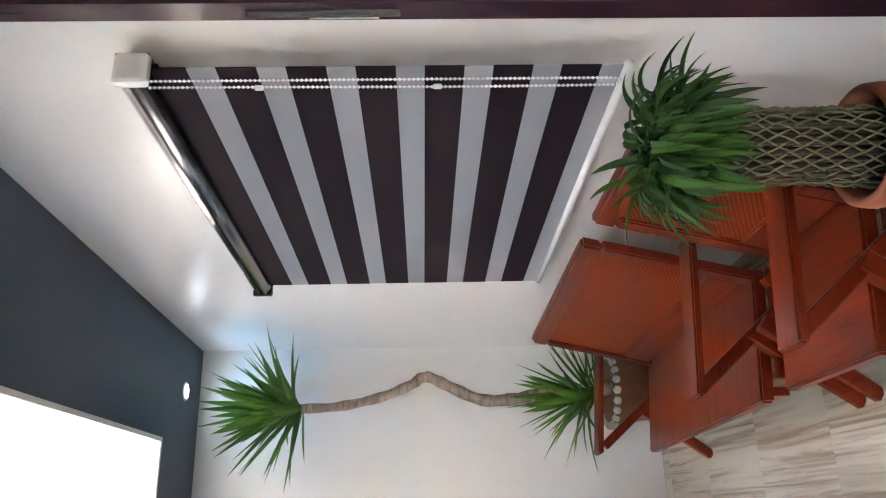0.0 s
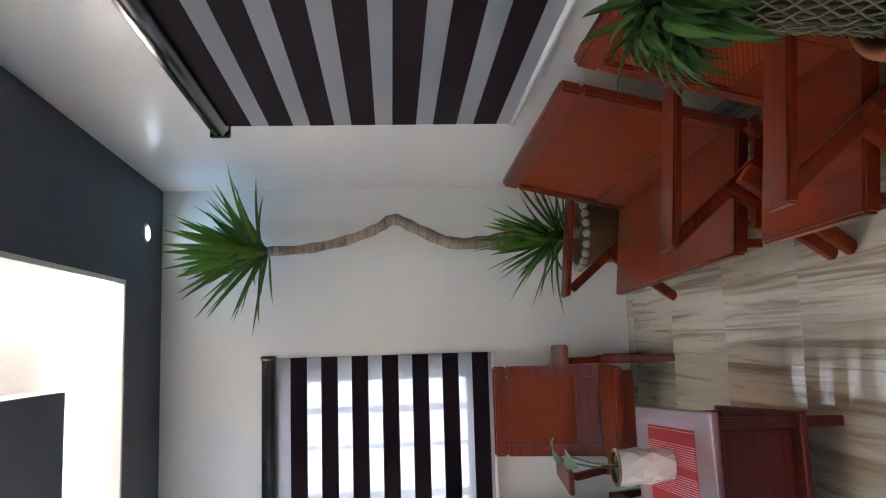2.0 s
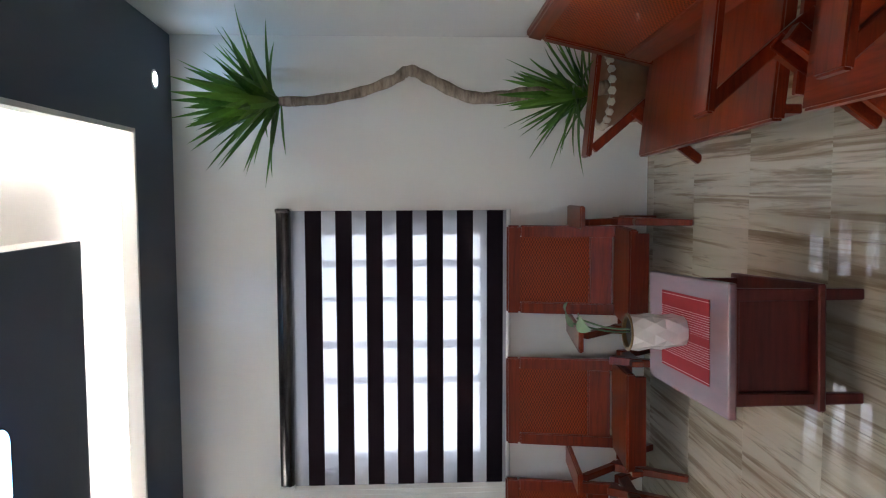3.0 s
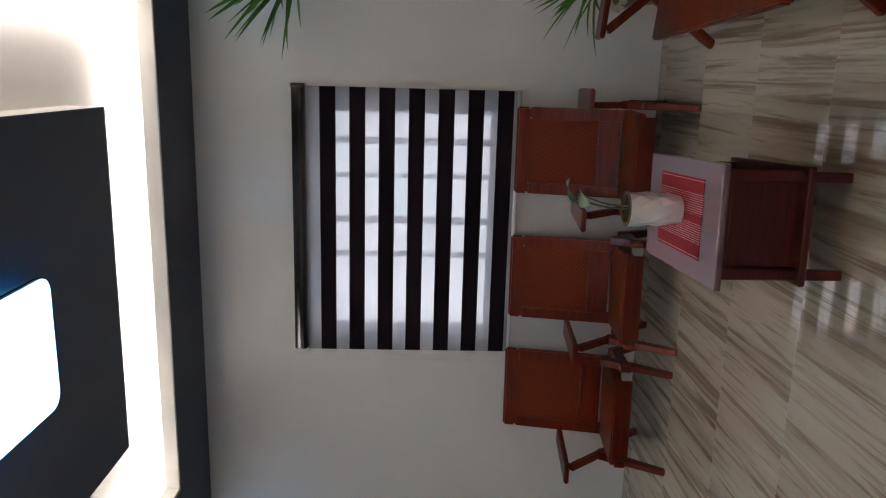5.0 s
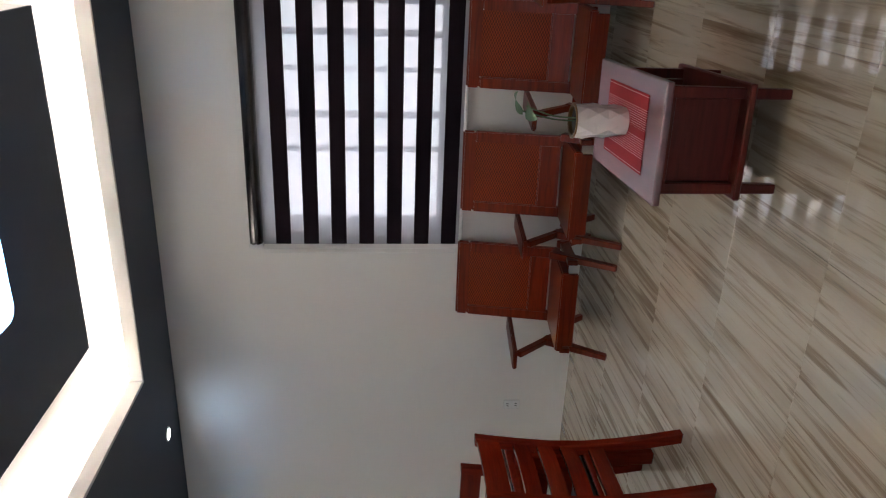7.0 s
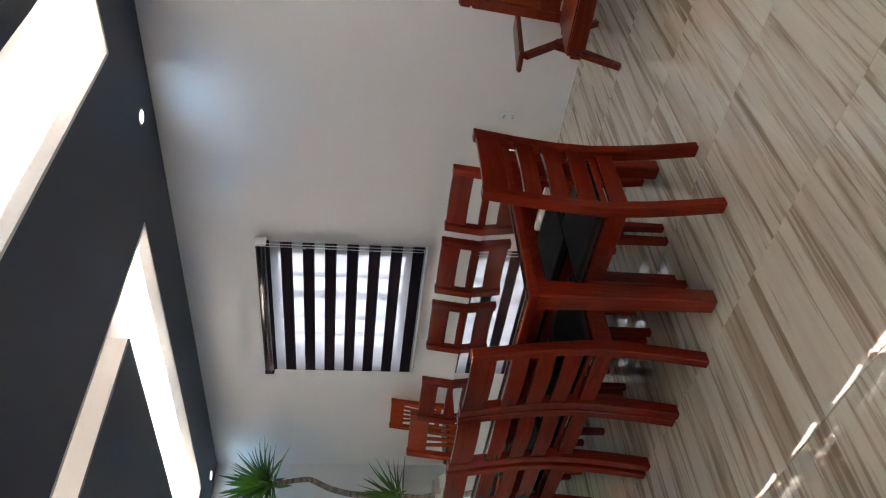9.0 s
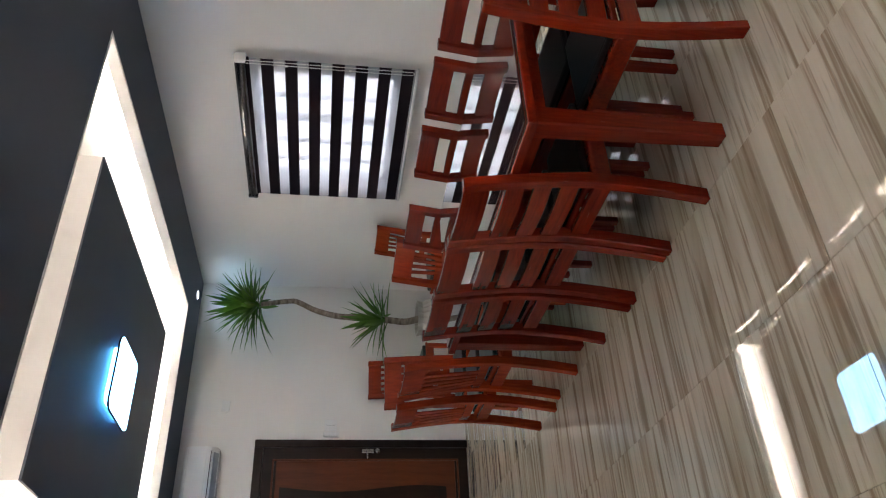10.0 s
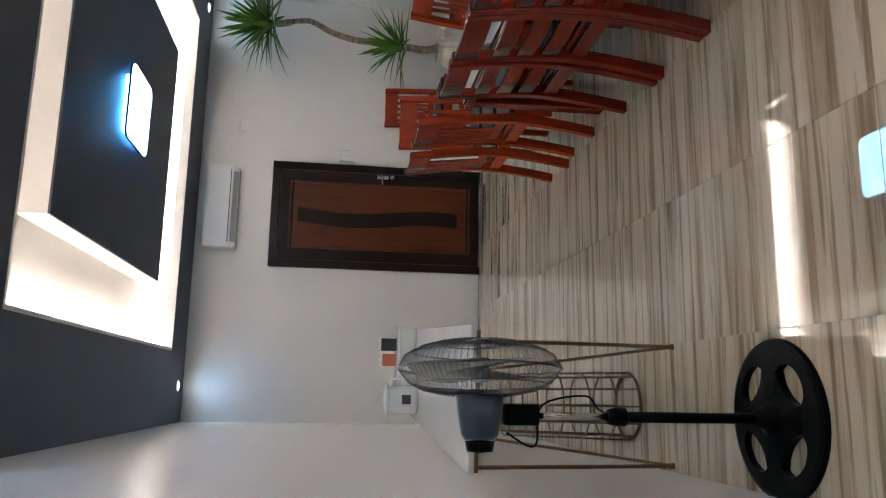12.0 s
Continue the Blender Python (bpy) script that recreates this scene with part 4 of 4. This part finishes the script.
ry = Matrix.Rotation(radians(-90), 4, "X")
motor = part("motor_housing", lathe(((0.0, -0.072), (0.046, -0.070), (0.056, -0.055), (0.068, 0.02), (0.073, 0.070), (0.0, 0.076)), 32), FAN_BLUE, fan, "blue-grey motor housing", True)
motor.matrix_local = hm @ ry
part("rear_knob", lathe(((0.0, -0.108), (0.038, -0.104), (0.044, -0.074), (0.0, -0.070)), 24), BLACK, motor, "", True)
CR, C0 = 0.243, 0.072
bm = bmesh.new()
for i in range(84):
    a = 2 * math.pi * i / 84
    pts = [(r * math.cos(a), r * math.sin(a), z) for r, z in ((0.05, C0 - 0.016), (0.11, C0 - 0.013), (0.17, C0 - 0.001), (0.215, C0 + 0.023), (CR, C0 + 0.06))]
    tube(bm, pts, 0.0010, 4)
    pts = [(r * math.cos(a + 0.05), r * math.sin(a + 0.05), z) for r, z in ((CR, C0 + 0.065), (0.225, C0 + 0.100), (0.18, C0 + 0.125), (0.12, C0 + 0.141), (0.045, C0 + 0.147))]
    tube(bm, pts, 0.0010, 4)
cage = tagged(part("wire_cage", bm, WIRE, fan, "fine grey wire cage"), kind="stuff")
cage.matrix_local = hm @ ry
for rr_, z, t in ((CR, C0 + 0.062, 0.0045), (0.205, C0 + 0.113, 0.0018), (0.205, C0 + 0.016, 0.0018), (0.13, C0 + 0.139, 0.0018)):
    part("cage_ring", tube(bmesh.new(), [(rr_ * math.cos(2 * math.pi * i / 48), rr_ * math.sin(2 * math.pi * i / 48), z) for i in range(48)], t, 6, True), WIRE, cage, "", True)
part("badge", lathe(((0.0, C0 + 0.146), (0.045, C0 + 0.144), (0.048, C0 + 0.136), (0.0, C0 + 0.134)), 24), FAN_BLUE, cage)
rotor = part("rotor_hub", lathe(((0.0, C0 + 0.10), (0.03, C0 + 0.095), (0.034, C0 + 0.03), (0.0, C0 + 0.02)), 20), FAN_BLADE, fan, "", True)
rotor.matrix_local = hm @ ry
for i in range(3):
    bm = bmesh.new()
    rows = []
    for j in range(7):
        r = 0.03 + 0.185 * j / 6
        wdt = 0.6 + 0.25 * math.sin(j / 6 * math.pi)
        rows.append([bm.verts.new((r * math.cos(a), r * math.sin(a), C0 + 0.035 + 0.045 * u)) for u, a in ((u, 2 * math.pi * i / 3 + (u - 0.5) * wdt * 2) for u in (0, 0.25, 0.5, 0.75, 1))])
    for a, b in zip(rows, rows[1:]):
        for q in range(4):
            bm.faces.new((a[q], a[q + 1], b[q + 1], b[q]))
    part("fan_blade", bm, FAN_BLADE, rotor, "", True)
cord = smooth_path([(0, -0.05, 0.87), (0.02, -0.085, 0.79), (-0.08, 0.03, 0.74), (-0.2, 0.06, 0.56), (-0.18, 0.02, 0.525), (-0.03, 0.0, 0.53)], 6)
part("power_cord", tube(bmesh.new(), cord, 0.0035, 6), BLACK, fan, "", True)

# ---- console table by the wall, with what stands on and under it ----
co = thing("console_table", pose(-3.797, 0.665, 0, 0, 0, -4), "long white gloss-topped console table on thin bronze legs", "console table")
part("tabletop", one_box((-1.17, -0.275, 0.835), (1.17, 0.30, 0.860), 0.004), MARBLE, co, "white glossy top")
for x in (-1.13, 1.13):
    for y in (-0.255, 0.235):
        q = 1 if y < 0 else -1
        part("leg", tube(bmesh.new(), [(x, y, 0.835), (x - 0.02, y + q * 0.005, 0.012)], 0.008, 8), BRASS_DARK, co)
        part("leg_brace", tube(bmesh.new(), [(x, y + q * 0.12, 0.835), (x - 0.02, y + q * 0.008, 0.012)], 0.006, 8), BRASS_DARK, co)
        part("foot", lathe(((0.0, 0.0), (0.013, 0.0), (0.013, 0.016), (0.0, 0.016)), 12), BRASS_DARK, co).matrix_local = pose(x - 0.02, y + q * 0.006, 0)
part("edge_bar", one_box((1.155, -0.275, 0.820), (1.17, 0.275, 0.835)), BRASS_DARK, co)

wb = thing("wire_basket", pose(-3.165, 0.568, 0), "bronze wire cylinder basket standing under the console", "wire basket")
part("base_ring", tube(bmesh.new(), [(0.155 * math.cos(2 * math.pi * i / 36), 0.155 * math.sin(2 * math.pi * i / 36), 0.008) for i in range(36)], 0.007, 6, True), BRASS_DARK, wb, "", True)
for z in (0.12, 0.24, 0.36, 0.48, 0.60):
    part("ring", tube(bmesh.new(), [((0.155 - z * 0.03) * math.cos(2 * math.pi * i / 36), (0.155 - z * 0.03) * math.sin(2 * math.pi * i / 36), z) for i in range(36)], 0.004, 5, True), BRASS_DARK, wb, "", True)
for i in range(12):
    a = 2 * math.pi * i / 12
    part("upright", tube(bmesh.new(), [(0.155 * math.cos(a), 0.155 * math.sin(a), 0.01), (0.137 * math.cos(a), 0.137 * math.sin(a), 0.60)], 0.004, 5), BRASS_DARK, wb)

TOP = 0.860
wt = thing("storage_box", pose(-4.72, 0.745, TOP, 0, 0, -4), "low white plastic box on the console", "storage box")
part("body", one_box((-0.14, -0.24, 0), (0.14, 0.29, 0.10), 0.012, 2), CAP_WHITE, wt)
part("lid", one_box((-0.15, -0.25, 0.10), (0.15, 0.30, 0.12), 0.008, 2), CAP_WHITE, wt)
jg = thing("water_jug", pose(-4.50, 0.57, TOP), "white plastic water jug with a lid and side handle", "jug")
part("body", lathe(((0.0, 0.0), (0.085, 0.0), (0.092, 0.02), (0.084, 0.16), (0.080, 0.18), (0.0, 0.18)), 28), CAP_WHITE, jg, "", True)
part("lid", lathe(((0.088, 0.18), (0.100, 0.19), (0.098, 0.20), (0.03, 0.212), (0.0, 0.212)), 28), CAP_WHITE, jg, "", True)
part("handle", tube(bmesh.new(), smooth_path([(0.0, 0.075, 0.16), (0.0, 0.125, 0.15), (0.0, 0.125, 0.07), (0.0, 0.085, 0.045)], 5), 0.009, 8), CAP_WHITE, jg, "", True)
part("label_patch", one_box((0.080, -0.028, 0.045), (0.092, 0.028, 0.10), 0.002), WIRE, jg, "grey printed patch")
DARK_PACK = plain("dark_packaging", (0.03, 0.035, 0.03), 0.4)
ORANGE_PACK = plain("orange_packaging", (0.52, 0.15, 0.07), 0.4)
for y, z, mt, hh, lab in ((0.92, 0.12, DARK_PACK, 0.12, "small black box standing on the white box"), (0.82, 0.12, ORANGE_PACK, 0.11, "small orange box standing on the white box")):
    pk = thing("carton", pose(-4.71, y, TOP + z), lab, "carton", "cartons")
    part("body", one_box((-0.04, -0.04, 0), (0.04, 0.04, hh), 0.003), mt, pk)
    part("flap", one_box((-0.041, -0.041, hh - 0.02), (0.041, 0.041, hh + 0.001), 0.002), CAP_WHITE, pk)

# ---- fixtures on the walls ----
ac = thing("air_conditioner", pose(X0, 2.31, 2.355, 0, 0, 90), "white split air conditioner on the wall above the door", "air conditioner")
bm = bmesh.new()
pro = [(-0.001, 0.0), (-0.15, 0.0), (-0.195, 0.05), (-0.205, 0.10), (-0.20, 0.275), (-0.17, 0.302), (-0.001, 0.302)]
ends = [[bm.verts.new((x, y, z)) for y, z in pro] for x in (-0.395, 0.395)]
for i in range(len(pro)):
    j = (i + 1) % len(pro)
    bm.faces.new((ends[0][i], ends[0][j], ends[1][j], ends[1][i]))
bm.faces.new(ends[0])
bm.faces.new(ends[1][::-1])
bmesh.ops.bevel(bm, geom=list(bm.edges), offset=0.010, segments=2, affect="EDGES")
part("body", bm, AC_WHITE, ac)
part("louvre", bar((-0.34, -0.178, 0.022), (0.34, -0.178, 0.022), 0.006, 0.06, (0, 1, 1), 1, 0.002), ALU, ac, "grey outlet louvre")
part("outlet_line", one_box((-0.35, -0.2085, 0.062), (0.35, -0.2045, 0.068)), BLACK, ac)


def wall_plate(name, m, w, h, label, category, slots):
    p = thing(name, m, label, category)
    part("plate", one_box((-w / 2, -0.010, -h / 2), (w / 2, 0, h / 2), 0.003), CAP_WHITE, p)
    for x, z, a, b in slots:
        part("slot", one_box((x - a, -0.0115, z - b), (x + a, -0.009, z + b)), BLACK, p)
    return p


wall_plate("wall_outlet", pose(-2.447, Y1, 0.39), 0.075, 0.118, "white double wall outlet above the floor", "outlet", [(sx * 0.009, z, 0.002, 0.008) for sx in (-1, 1) for z in (-0.03, 0.03)])
wall_plate("blank_plate", pose(X0, 3.171, 2.365, 0, 0, 90), 0.11, 0.075, "white blank wall plate near the ceiling", "wall plate", [])
wall_plate("light_switch", pose(X0, 2.98, 1.342, 0, 0, 90), 0.115, 0.12, "white two-gang light switch beside the door", "light switch", [(0.0, 0.0, 0.0008, 0.04)])
rm = wall_plate("remote_holder", pose(X0, 2.886, 1.33, 0, 0, 90), 0.055, 0.14, "white remote control in its wall holder by the door", "remote control", [(0.0, 0.045, 0.014, 0.012)])
part("remote", one_box((-0.022, -0.03, -0.06), (0.022, -0.010, 0.085), 0.005), CAP_WHITE, rm)

# ---- floor tiles: 0.6 m porcelain ----
fl = tagged(part("floor", one_box((X0 - 0.1, ALCOVE_Y - 0.3, -0.12), (X1 + 0.4, Y1 + 0.1, -0.0035)), GROUT), "glossy beige wood-look porcelain tile floor with thin joints", "floor", "", "structure")
bm = one_box((-0.2993, -0.2993, -0.012), (0.2993, 0.2993, 0.0), 0.0006)
tile = bpy.data.meshes.new("tile")
bm.to_mesh(tile)
bm.free()
tile.materials.append(TILE)
for i in range(-10, 8):
    for j in range(-4, 8):
        x, y = -2.005 + 0.6 * i + 0.3, 0.23 + 0.6 * j + 0.3
        if (y < 0.0 and x < -1.6) or x > X1 + 0.45 or x < X0 - 0.25:
            continue
        o = new("tile", tile)
        o.location = (x, y, 0)
        o.parent = fl
